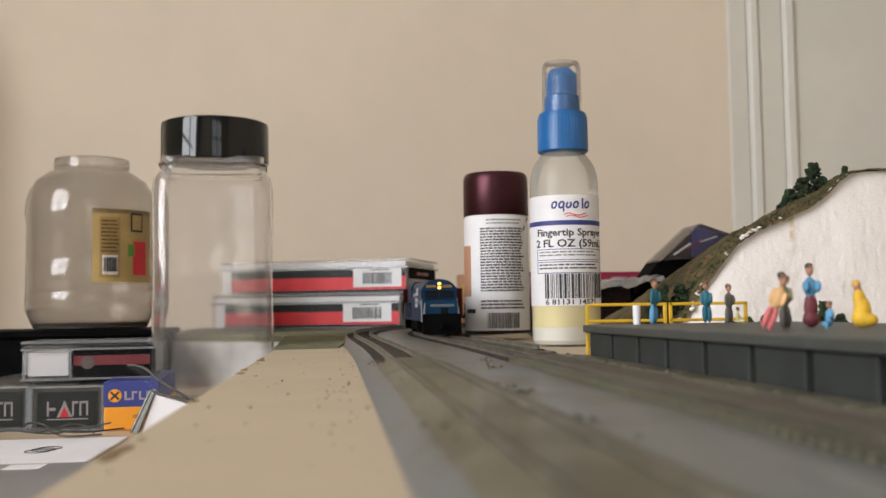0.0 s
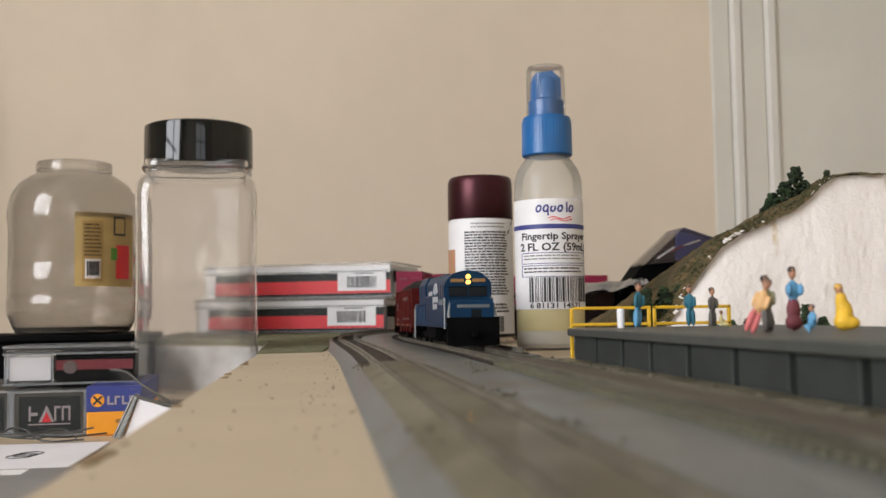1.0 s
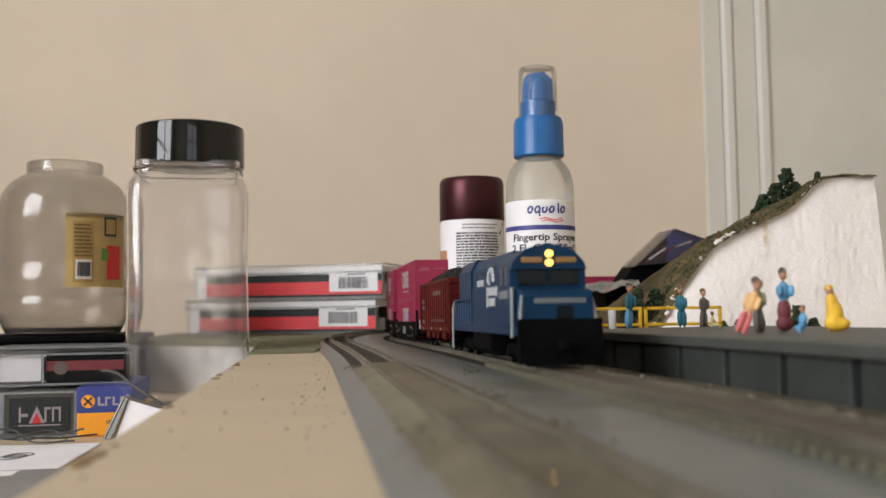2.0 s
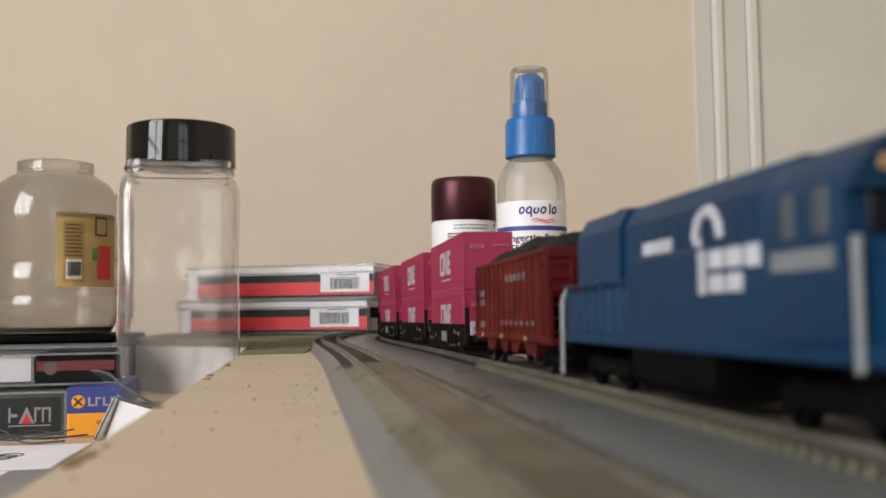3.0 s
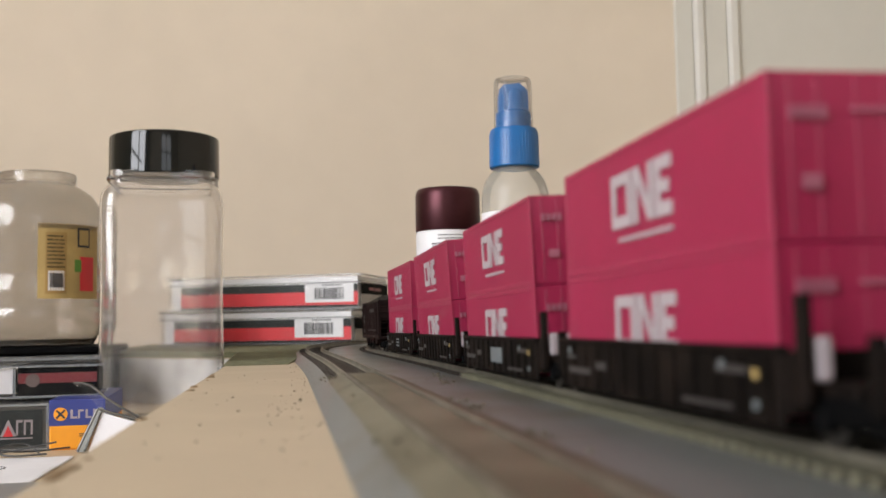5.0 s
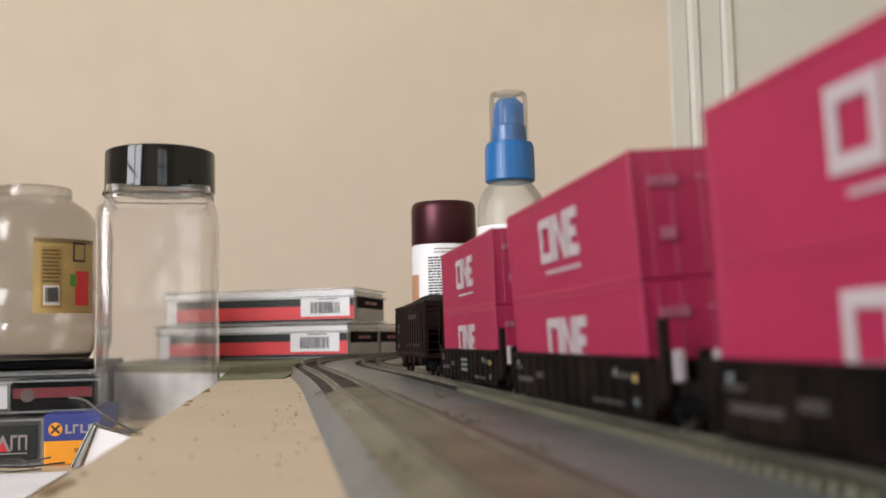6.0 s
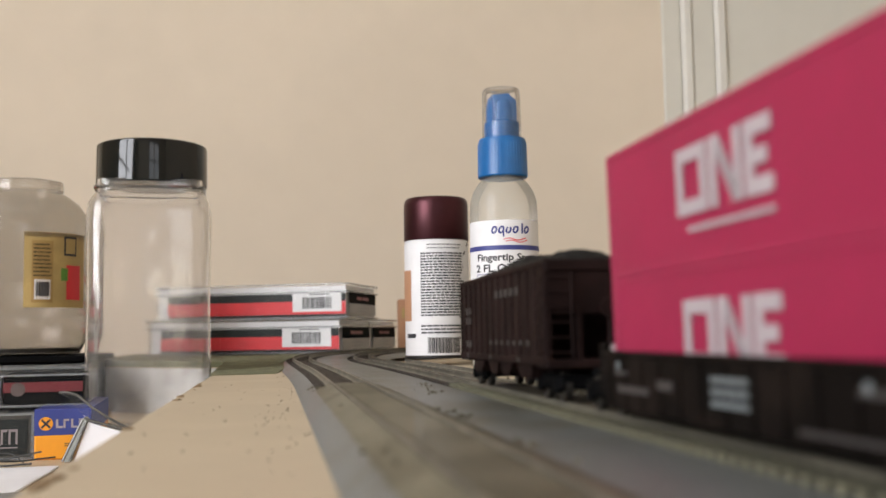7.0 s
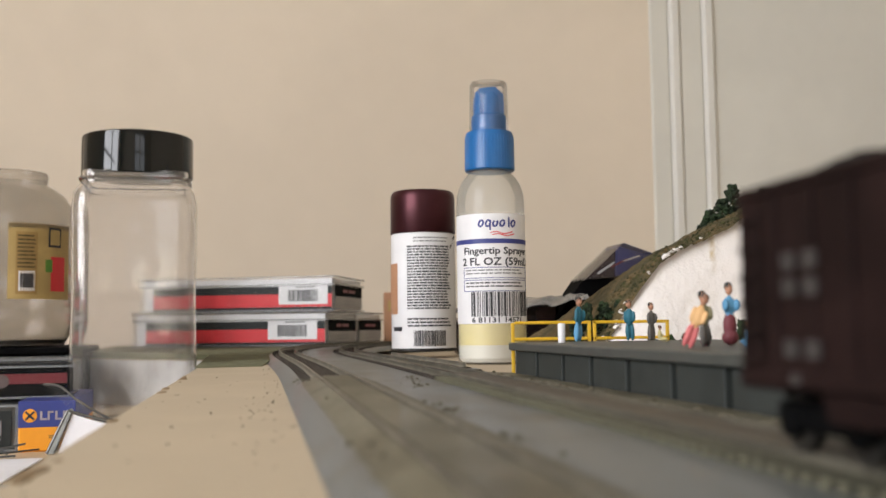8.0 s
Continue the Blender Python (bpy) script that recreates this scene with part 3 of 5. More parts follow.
FIGURES = [  # x, y, height, shirt, legs, turn, lean, posture, label
    (106.2, 329, 15.4, 0, 1, 30, 3, False, "tiny painted model figure in a teal shirt and jeans"),
    (128.3, 338, 14.5, 0, 0, -10, -2, False, "tiny painted model figure all in dark teal"),
    (131.3, 326, 13.2, 6, 6, 15, 0, False, "tiny painted model figure in dark clothes"),
    (124, 300, 7.5, 8, 8, 60, 0, True, "tiny seated model figure in cream"),
    (99.6, 226, 13.6, 2, 5, -15, 22, False, "tiny leaning model figure in orange and pink"),
    (107.5, 232, 13.7, 7, 6, 10, -3, False, "tiny standing model figure in olive and grey"),
    (111, 240, 9.5, 3, 3, 70, 0, "robe", "tiny seated model figure in a dark red cloak"),
    (121.2, 247, 16.8, 1, 3, 5, 0, "skirt", "tiny standing model figure in a blue top and brown skirt"),
    (111.6, 219, 9.0, 1, 1, -60, 0, True, "tiny crouching model figure in pale blue"),
    (129, 236, 14.0, 4, 4, -10, -4, "robe", "tiny seated model figure in a yellow robe"),
]
for x, y, height, shirt, legs, turn, lean, seated, note in FIGURES:
    fig = part("figurine", one_skin(figure(x, y, height, shirt, legs, turn, lean, seated)), [SHIRTS[shirt], SHIRTS[legs], M_SKIN, M_GREYCARD])
    tagged(fig, note, "figurine", "figures on the platform")

bin_ob = thing("litter_bin", "tiny white litter bin on the platform", "bin")
part("bin_body", lathe([(1.1, 12.02), (1.2, 12.4), (1.35, 18), (1.1, 18.6)], 20, at=(101.6, 333)), M_LABEL, bin_ob)

# ---- mountain ----
FACE_Y, RIGHT = 470, 281
LOWER = [(150, 4), (157, 6.5), (163.7, 10.2), (168, 14.5), (175.3, 26), (184.1, 37.5), (193, 48), (198.9, 52.5), (210.5, 58), (222.2, 62.5), (233.9, 68), (241.5, 74), (246.1, 79), (250.7, 82.3), (261, 83.8), (281, 84.6)]
UPPER = [(146, 4), (154, 9), (161.5, 17), (169.5, 25.5), (177, 33), (185, 41.5), (197, 50.5), (204, 56), (217, 62.4), (232.1, 70.5), (247.4, 77), (255.5, 83), (262, 85.4), (268, 86.2), (276, 86.8), (292, 87.6)]
mountain = thing("mountain", "model hill with a raw white plaster face and earthy slope", "model hill")


def along(line, u):
    k = min(u, 0.9999) * (len(line) - 1)
    i = int(k)
    return [line[i][j] * (1 - k + i) + line[i + 1][j] * (k - i) for j in (0, 1)]


rock = bmesh.new()
cols, levels = 120, 40
grid = []
for j in range(levels + 1):
    row = []
    for i in range(cols + 1):
        x = 152 + (RIGHT - 152) * i / cols
        zt = float(np.interp(x, [p[0] for p in LOWER], [p[1] for p in LOWER])) - 0.3
        z = zt * j / levels
        y = FACE_Y - (1 - j / levels) * 10 + noise.fractal((x * 0.05, z * 0.05, 1.0), 1, 2, 4) * 0.7 + noise.fractal((x * 0.45, z * 0.45, 7.0), 1, 2, 3) * 0.5
        row.append(rock.verts.new((x, y, z)))
    grid.append(row)
for a, b in zip(grid, grid[1:]):
    for i in range(cols):
        rock.faces.new((a[i], a[i + 1], b[i + 1], b[i]))
back = [[rock.verts.new((RIGHT, FACE_Y + 160, v.co.z * 0.6)) for v in (row[-1],)][0] for row in grid]
for j in range(levels):
    rock.faces.new((grid[j][-1], back[j], back[j + 1], grid[j + 1][-1]))
part("plaster_face", rock, M_PLASTER, mountain, "rough white plaster face", smooth=60)
slope = bmesh.new()
rows_s = []
for j in range(44):
    row = []
    for i in range(161):
        u = i / 160
        lx, lz = along(LOWER, u)
        ux, uz = along(UPPER, u)
        n1 = noise.fractal((u * 42, 0.5, 2.0), 1, 2, 4)
        n2 = noise.fractal((u * 26, j * 0.6, 9.0), 1, 2, 4)
        if j <= 12:
            d = j / 12
            x, z = lx + (ux - lx) * d, lz + (uz - lz) * d
            y = FACE_Y - 3.4 + 24 * d
            k = 1 - d
            x, z = x + n1 * 1.6 * k, z + n1 * 2.0 * k - (0.8 if j == 0 else 0)
            z += n2 * 0.5 * min(1, 3 * d)
        else:
            d = (j - 12) / 31
            x, z = ux - 8 * d, uz * (1 - 0.7 * d ** 1.4) + n2 * 1.4
            y = FACE_Y + 20.4 + 130 * d
        row.append(slope.verts.new((min(x, RIGHT + 0.5), y, max(z, 0.1))))
    rows_s.append(row)
for a, b in zip(rows_s, rows_s[1:]):
    for i in range(160):
        slope.faces.new((a[i], a[i + 1], b[i + 1], b[i]))
part("slope", slope, M_EARTH, mountain, "slope strewn with brown and olive earth", smooth=70)


def bush(x, y, z, r, h, seed, name="bush", label="dark green foam bush on the model hill"):
    """A clump of many small ragged leaf bits on a short stem."""
    rng = random.Random(seed)
    ob = thing(name, label, "bush", "foam bushes")
    stem = bmesh.new()
    rod(stem, (x, y, z - 2), (x, y, z + h * 0.6), 0.5)
    part("stem", stem, M_EARTH, ob)
    bm = bmesh.new()
    for _ in range(int(60 + r * 14)):
        a, d, u = rng.uniform(0, 6.283), r * math.sqrt(rng.random()), rng.random()
        d *= (1 - 0.75 * u) * (0.8 + 0.4 * rng.random())
        m = Matrix.Translation((x + d * math.cos(a), y + d * math.sin(a), z + u * h)) @ Euler([rng.uniform(0, 6) for _ in range(3)]).to_matrix().to_4x4()
        bmesh.ops.create_icosphere(bm, subdivisions=1, radius=rng.uniform(0.5, 1.5), matrix=m @ Matrix.Diagonal((1, rng.uniform(0.5, 1), rng.uniform(0.5, 1), 1)))
    for v in bm.verts:
        v.co += Vector([rng.uniform(-0.35, 0.35) for _ in range(3)])
    part("foliage", bm, M_LEAF, ob)


for k, (x, y, z, r, h) in enumerate(((246.5, 494, 77, 7, 14), (240, 494, 72, 7.5, 11), (233.5, 494, 67, 7.5, 10), (251, 494, 77, 6, 7), (231, 491, 63, 6, 6),
                                     (158, 474, 15, 6, 13), (168, 478, 17, 7, 12), (177, 480, 21, 6, 9), (151, 472, 10, 5, 11), (262, 491, 84.5, 1.6, 4),
                                     (225, 446, 7, 6, 12), (232, 444, 6, 5, 7), (198, 448, 6, 5, 7), (190, 450, 5, 5, 7), (182, 452, 4, 4, 8), (207, 446, 6, 4, 7))):
    bush(x, y, z, r, h, 20 + k)
scatter, rngs = [bmesh.new(), bmesh.new()], random.Random(77)
for k in range(900):
    u, d = rngs.random() * 0.97, rngs.random()
    lx, lz = along(LOWER, u)
    ux, uz = along(UPPER, u)
    m = Matrix.Translation((lx + (ux - lx) * d, FACE_Y - 3 + 24 * d, lz + (uz - lz) * d + 0.2)) @ Euler([rngs.uniform(0, 6) for _ in range(3)]).to_matrix().to_4x4()
    bmesh.ops.create_cube(scatter[k % 3 == 0], size=rngs.uniform(0.4, 1.5), matrix=m @ Matrix.Diagonal((1, rngs.uniform(0.4, 1), rngs.uniform(0.4, 1), 1)))
chips = bmesh.new()
for k in range(26):
    u, d = rngs.choice((rngs.uniform(0.1, 0.3), rngs.uniform(0.36, 0.56), rngs.uniform(0.4, 0.5))), rngs.uniform(-0.02, 0.22)
    lx, lz = along(LOWER, u)
    ux, uz = along(UPPER, u)
    m = Matrix.Translation((lx + (ux - lx) * d, FACE_Y - 4 + 24 * d, lz + (uz - lz) * d + 0.5)) @ Euler([rngs.uniform(-0.5, 0.5) for _ in range(3)]).to_matrix().to_4x4()
    bmesh.ops.create_icosphere(chips, subdivisions=1, radius=rngs.uniform(0.5, 1.3), matrix=m @ Matrix.Diagonal((rngs.uniform(0.9, 1.8), 0.8, rngs.uniform(0.4, 0.8), 1)))
for v in chips.verts:
    v.co += Vector([rngs.uniform(-0.2, 0.2) for _ in range(3)])
part("plaster_chips", chips, M_PLASTER, mountain, "bare white plaster showing through the earth", kind="stuff")
part("turf", scatter[0], M_TURF, mountain, "olive turf crumbs", kind="stuff")
part("turf", scatter[1], M_EARTH, mountain, "brown earth crumbs", kind="stuff")

# ---- bottles and jars ----


def at_mm(x, y, z, turn=0, tilt=0, lean=0):
    return pose(x * MM, y * MM, z * MM, tilt, lean, turn)


def rolled(name, bm, mat, parent, radius, lift, label=""):
    """A print rolled on a round body."""
    bend(bm, radius, lift)
    return part(name, bm, mat, parent, label)


def spray_bottle():
    ob = thing("spray_bottle", "small clear spray bottle with a blue pump and white label", "spray bottle", at=at_mm(111.5, 480, 0.1, 0))
    R = 16.6
    part("bottle_body", lathe([(14.8, 0), (16.2, 0.8), (R, 2.5), (R, 76), (16.3, 82), (14.8, 87), (12.2, 91), (9.8, 93.5), (9.8, 96)], 64), M_FROST, ob, "translucent bottle body", smooth=40)
    part("liquid", lathe([(14.6, 1), (R - 0.4, 2.8), (R - 0.35, 9)], 48), M_BOTWHITE, ob, "milky white bottom", smooth=40)
    part("liquid", lathe([(R - 0.3, 9), (R - 0.3, 19.5)], 48), M_LIQUID, ob, "pale yellow liquid", smooth=40)
    wrap = rolled("paper_label", sheet(60, 19.2, 71.5, 40), M_LABEL, ob, R, 0.05, "white printed label")
    prints = (
        (sheet(60, 57.2, 59.4, 40), M_NAVY, "navy stripe"),
        (letters("Fingertip Sprayer", 4.7, 0.2, 52.2, wide=1.14), M_INK, "black lettering"),
        (letters("2 FL OZ (59mL)", 5.1, 0.2, 46.9, wide=1.14), M_INK, "black lettering"),
        (word_bars(33, 3.0, 2, -17, 44.8, 3, fill=0.4), M_GREYPLASTIC, "small print"),
        (word_bars(33, 3.2, 2, -17, 38.8, 4, fill=0.42), M_INK, "small print"),
        (barcode(33, 11.6, -14, 22.6, 7), M_INK, "barcode"),
        (letters("6 81131 14571", 3.4, -0.5, 19.8, wide=1.3), M_INK, "barcode digits"),
    )
    for bm, mat, note in prints:
        rolled("print", bm, mat, wrap, R, 0.2, note)
    for low, high in ((34.6, 39.8), (40.8, 45.8)):
        for z in (low, high):
            rolled("print", sheet(37, z - 0.15, z + 0.15, 24), M_NAVY, wrap, R, 0.2, "thin ruled line")
        for x in (-18.5, 18.2):
            rolled("print", sheet(0.3, low, high, 1, x), M_NAVY, wrap, R, 0.2, "thin ruled line")
    logo = bmesh.new()
    for i, (w, h, drop) in enumerate(((2.9, 3.7, 0), (2.9, 3.7, 1.5), (2.8, 3.5, 0), (2.9, 3.6, 0), (1.0, 4.9, 0), (2.9, 3.7, 0))):
        x, zc = -8.4 + i * 3.4 - (1.0 if i == 5 else 0), 64.9 + h / 2
        if w < 2:
            block(logo, x - 0.45, x + 0.45, -0.1, 0, 64.9, 64.9 + h, bevel=0.04)
            continue
        for k in range(14):
            if i == 2 and 2 <= k <= 4:
                continue
            a0 = 2 * math.pi * (k + 0.5) / 14
            turn = Matrix.Translation((x + (w / 2 - 0.4) * math.cos(a0) + 0.18 * math.sin(a0) * h / 2, -0.05, zc + (h / 2 - 0.4) * math.sin(a0))) @ Matrix.Rotation(-a0, 4, "Y")
            block(logo, -0.42, 0.42, -0.05, 0.05, -0.45, 0.45, turn=turn)
        if drop:
            block(logo, x + w / 2 - 0.85, x + w / 2 - 0.1, -0.1, 0, zc - h / 2 - drop, zc, bevel=0.04)
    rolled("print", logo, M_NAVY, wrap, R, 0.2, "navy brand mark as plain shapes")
    wave = bmesh.new()
    for i in range(16):
        x = -4 + i * 0.7
        z = 62 + 0.5 * math.sin(i * 0.5)
        block(wave, x, x + 0.7, -0.1, 0, z, z + 0.45)
        block(wave, x + 1, x + 1.7, -0.1, 0, z - 1, z - 0.6)
    rolled("print", wave, M_RED, wrap, R, 0.2, "red double wave")
    pump = part("pump_collar", lathe([(11.8, 93.8), (12.3, 94.4), (12, 111), (11.3, 113), (8, 113.4)], 56), M_PUMP, ob, "blue ribbed collar", smooth=35)
    ribs = bmesh.new()
    for i in range(48):
        a = 2 * math.pi * i / 48
        rod(ribs, (12.1 * math.cos(a), 12.1 * math.sin(a), 95), (11.9 * math.cos(a), 11.9 * math.sin(a), 110.5), 0.22, 4)
    part("rib", ribs, M_PUMP, pump)
    head = lathe([(8.6, 113), (8.6, 121), (7.6, 122), (7.4, 130), (6, 134)], 40)
    part("nozzle", head, M_PUMP, ob, "blue spray nozzle", smooth=35)
    tongue = prism([(-6, 121.5), (6.2, 121.5), (6.0, 131.5), (2, 135), (-6, 134)], 11, "y", -6.5)
    part("nozzle", tongue, M_PUMP, ob, "blue finger rest")
    part("dust_cap", lathe([(9.7, 113.2), (9.4, 136.5), (8.6, 138.2), (7, 138.6)], 48), M_CAPCLR, ob, "clear dust cap", smooth=40)


def spray_can():
    ob = thing("spray_can", "small paint can with a metallic brown cap and printed white label", "spray can", at=at_mm(97.2, 600, 4.0, 0))
    R = 19.4
    part("can_body", lathe([(18.3, 0), (19.3, 0.6), (R, 1.5), (R, 68.5), (18.6, 70.2)], 64), M_LABEL, ob, "white printed can body", smooth=40)
    part("rim", lathe([(19.3, 0), (19.9, 0.3), (19.9, 1.3), (19.4, 1.8)], 64), M_STEEL, ob, "metal base rim", smooth=40)
    part("cap", lathe([(19.4, 70), (19.6, 70.4), (19.5, 91.5), (19.0, 94.2), (17.8, 95.6), (12, 96.2)], 64), M_CAPBROWN, ob, "metallic dark brown cap", smooth=40)
    for bm, mat, note in (
        (word_bars(24, 4, 2, -9, 67, 11, fill=0.35), M_GREYPLASTIC, "small grey print"),
        (word_bars(29, 38, 23, -13, 62, 12, fill=0.55), M_INK, "dense small print"),
        (word_bars(29, 6, 3, -13, 19.5, 13), M_INK, "dense small print"),
        (barcode(20, 9, -9, 3.2, 14), M_INK, "barcode"),
        (sheet(5, 22, 52, 6, -25.5), M_ORANGE, "orange picture strip"),
        (sheet(8, 12, 14.5, 6, -25), M_INK, "black strip"),
        (sheet(7, 22, 52, 6, -32), M_ORANGE, "orange picture strip"),
    ):
        rolled("print", bm, mat, ob, R, 0.12, note)
    brush = prism([(15, 61), (16, 60.6), (22, 68), (21, 69)], 0.1, "y", -0.1)
    rolled("print", brush, M_INK, ob, R, 0.12, "black brush mark")


def square_jar():
    ob = thing("plastic_jar", "empty clear square plastic jar with a black screw lid", "jar", at=at_mm(-65.0, 562, -29.9, 3))
    walls = [(27, 0), (31, 1.5), (32.3, 5), (31.8, 20), (31.2, 70), (31.6, 113), (30.8, 119), (28.4, 123), (26.6, 124.4), (26.6, 131)]
    body = walls[:-1] + [(26.6, 126), (28.4, 126.4), (28.5, 127.4), (26.9, 128), (26.9, 131)]
    inner = [(r - 0.9, max(z, 1.0)) for r, z in walls[::-1]]
    part("jar_body", lathe(body + inner, 96, square=7), M_JAR, ob, "clear square plastic body", smooth=40)
    lid = part("lid", lathe([(28.6, 129.6), (29.2, 130.2), (29.1, 150.2), (28.8, 151.5), (27.8, 152.2), (13, 152.4)], 96), M_LID, ob, "glossy black ribbed lid", smooth=35)
    ribs = bmesh.new()
    for i in range(90):
        a = 2 * math.pi * i / 90
        rod(ribs, (28.9 * math.cos(a), 28.9 * math.sin(a), 132), (28.8 * math.cos(a), 28.8 * math.sin(a), 149), 0.12, 4)
    part("rib", ribs, M_LID, lid)


def round_jar():
    ob = thing("plastic_jar", "big empty round plastic jar without lid, tan label", "jar", at=at_mm(-163, 700, 9, 8))
    walls = [(30, 0), (36, 1), (37.6, 4), (41.2, 12), (41.8, 20), (41.2, 24), (40.7, 25), (41.2, 26), (41.1, 45), (40.6, 46), (41.1, 47), (41.0, 70), (42, 76), (41.4, 84), (39.5, 92), (35, 99), (27.5, 104.6), (23.8, 106.6), (23.6, 107.6)]
    body = walls[:-1] + [(23.6, 107.6), (24.4, 108), (24.4, 112.6), (23.9, 113.8), (23.2, 113.8)]
    inner = [(r - 0.9, max(z, 1.0)) for r, z in walls[::-1]]
    part("jar_body", lathe(body + inner, 80), M_JAR2, ob, "hazy clear round body with an open rim", smooth=40)
    for bm, mat, note in ((sheet(44, 30, 77.5, 24, 4), M_TAN, "tan paper label"), (sheet(13, 33, 72, 8, 8.5), M_TANFIELD, "text field"), (sheet(5, 47, 55, 5, 27), M_GREEN, "green leaf print"),
                          (sheet(10, 35, 47.5, 8, 10.2), M_LABEL, "white barcode field"), (sheet(10, 63, 75.5, 8, 29), M_INK, "black frame"), (sheet(7.6, 64.4, 74.1, 8, 30.2), M_TAN, "tan field"),
                          (sheet(12, 35, 57, 8, 31), M_RED, "red fruit print")):
        rolled("paper_label", bm, mat, ob, 41.4, {"tan paper label": 0.2, "tan field": 0.6}.get(note, 0.4), note)
    rolled("print", barcode(8.5, 9, 11, 37, 31), M_INK, ob, 41.4, 0.65, "barcode")
    rolled("print", word_bars(11, 22, 9, 9.5, 70, 32, fill=0.4), M_EARTH, ob, 41.4, 0.65, "small print")
    part("residue", lathe([(0.1, 1.6), (34, 1.9), (37, 4.5)], 40), M_EARTH, ob, "brown crumbs in the bottom", smooth=40)


spray_bottle()
spray_can()
square_jar()
round_jar()

# ---- boxes ----


def rims(ob, x0, x1, y0, y1, heights, r=0.55):
    """The brighter moulded edges of a clear case."""
    for z in heights:
        bm = bmesh.new()
        for a, c in (((x0, y0), (x1, y0)), ((x1, y0), (x1, y1)), ((x1, y1), (x0, y1)), ((x0, y1), (x0, y0))):
            block(bm, min(a[0], c[0]) - r, max(a[0], c[0]) + r, min(a[1], c[1]) - r, max(a[1], c[1]) + r, z - r, z + r)
        part("rim", bm, M_RIM, ob, "pale moulded plastic edge")


def jewel_box(x, y, z, turn, length=150, depth=60, height=27.5, label_x=96, seed=1):
    """A clear plastic model case with a printed sleeve inside."""
    ob = thing("model_case", "clear plastic model case with a black and red printed sleeve", "plastic case", "stack of model cases", at=at_mm(x, y, z, turn))
    L, D, H = length, depth, height
    part("case_shell", boxed(-L, 0, 0, D, 0.05, H - 4.5, bevel=1.2, segments=2), M_CASE, ob, "clear plastic lower shell")
    part("lid", boxed(-L - 0.8, 0.8, -0.8, D + 0.8, H - 6.5, H, bevel=1.4, segments=2), M_CASE, ob, "clear plastic lid")
    # Bands stop short at top and left; the bare white paints in the lid's highlight.
    sleeve = part("sleeve", boxed(-L + 3, -1.6, 1.2, D - 2, 1.5, H - 2), M_LABEL, ob, "white printed sleeve, the lid's highlight put into its bare white")
    part("print", boxed(-L + 11, -1.7, 0.9, 1.15, 13.2, 19.4), M_GREYCARD, sleeve, "black band")
    part("print", boxed(-L + 11, -1.65, 0.85, 1.1, 3.2, 13.3), M_RED, sleeve, "red band")
    part("print", boxed(-L + 11, -1.65, 0.86, 1.12, 1.6, 3.1), M_GREYCARD, sleeve, "dark lower edge")
    part("print", boxed(-label_x, -label_x + 40, 0.5, 0.8, 5.2, 21.5), M_LABEL, sleeve, "white barcode field")
    bm = barcode(24, 9, -label_x + 8, 7.6, seed)
    bmesh.ops.translate(bm, verts=bm.verts, vec=(0, 0.45, 0))
    part("print", bm, M_INK, sleeve, "barcode")
    part("print", boxed(-label_x + 14, -label_x + 30, 0.35, 0.5, 18.2, 19.2), M_GREYPLASTIC, sleeve, "small grey print")
    part("print", boxed(0.03, 0.2, 4, D - 4, 11.4, 20.2), M_BLACK, sleeve, "dark end print")
    part("print", boxed(0.03, 0.2, 4, D - 4, 2.4, 11.3), M_ENDCARD, sleeve, "pale end field")
    for y0, y1 in ((0.3, 0.46), (0.48, 0.7)):
        part("print", boxed(0.22, 0.34, D * y0, D * y1, 14.6, 17.0), M_DKRED, sleeve, "small red lettering as bars")
    for z in (5.0, 7.6):
        part("print", boxed(0.22, 0.34, D * 0.32, D * 0.68, z, z + 0.6), M_GREYPLASTIC, sleeve, "thin grey print")
    rims(ob, -L - 0.6, 0.6, -0.6, D + 0.6, (0.7, H - 6.6, H - 0.5))
    return ob


jewel_box(51, 784, 5.0, -21, 162, 86, 27.2, 48, seed=41)
jewel_box(56.5, 786, 32.3, -21, 162, 86, 27.2, 45, seed=42)
jewel_box(82.5, 866.5, 5.0, -21, 162, 86, 27.2, 48, seed=43)

tan_box = thing("cardboard_box", "small tan cardboard box standing behind the plastic cases", "cardboard box", at=at_mm(122, 992, 5.0, -4))
part("carton", boxed(-0.5, 42, 0, 24, 0.05, 48.5, bevel=0.6), M_ORANGE, tan_box)
part("print", boxed(3, 39, -0.2, -0.02, 30, 40), M_TAN, tan_box, "paler printed field")


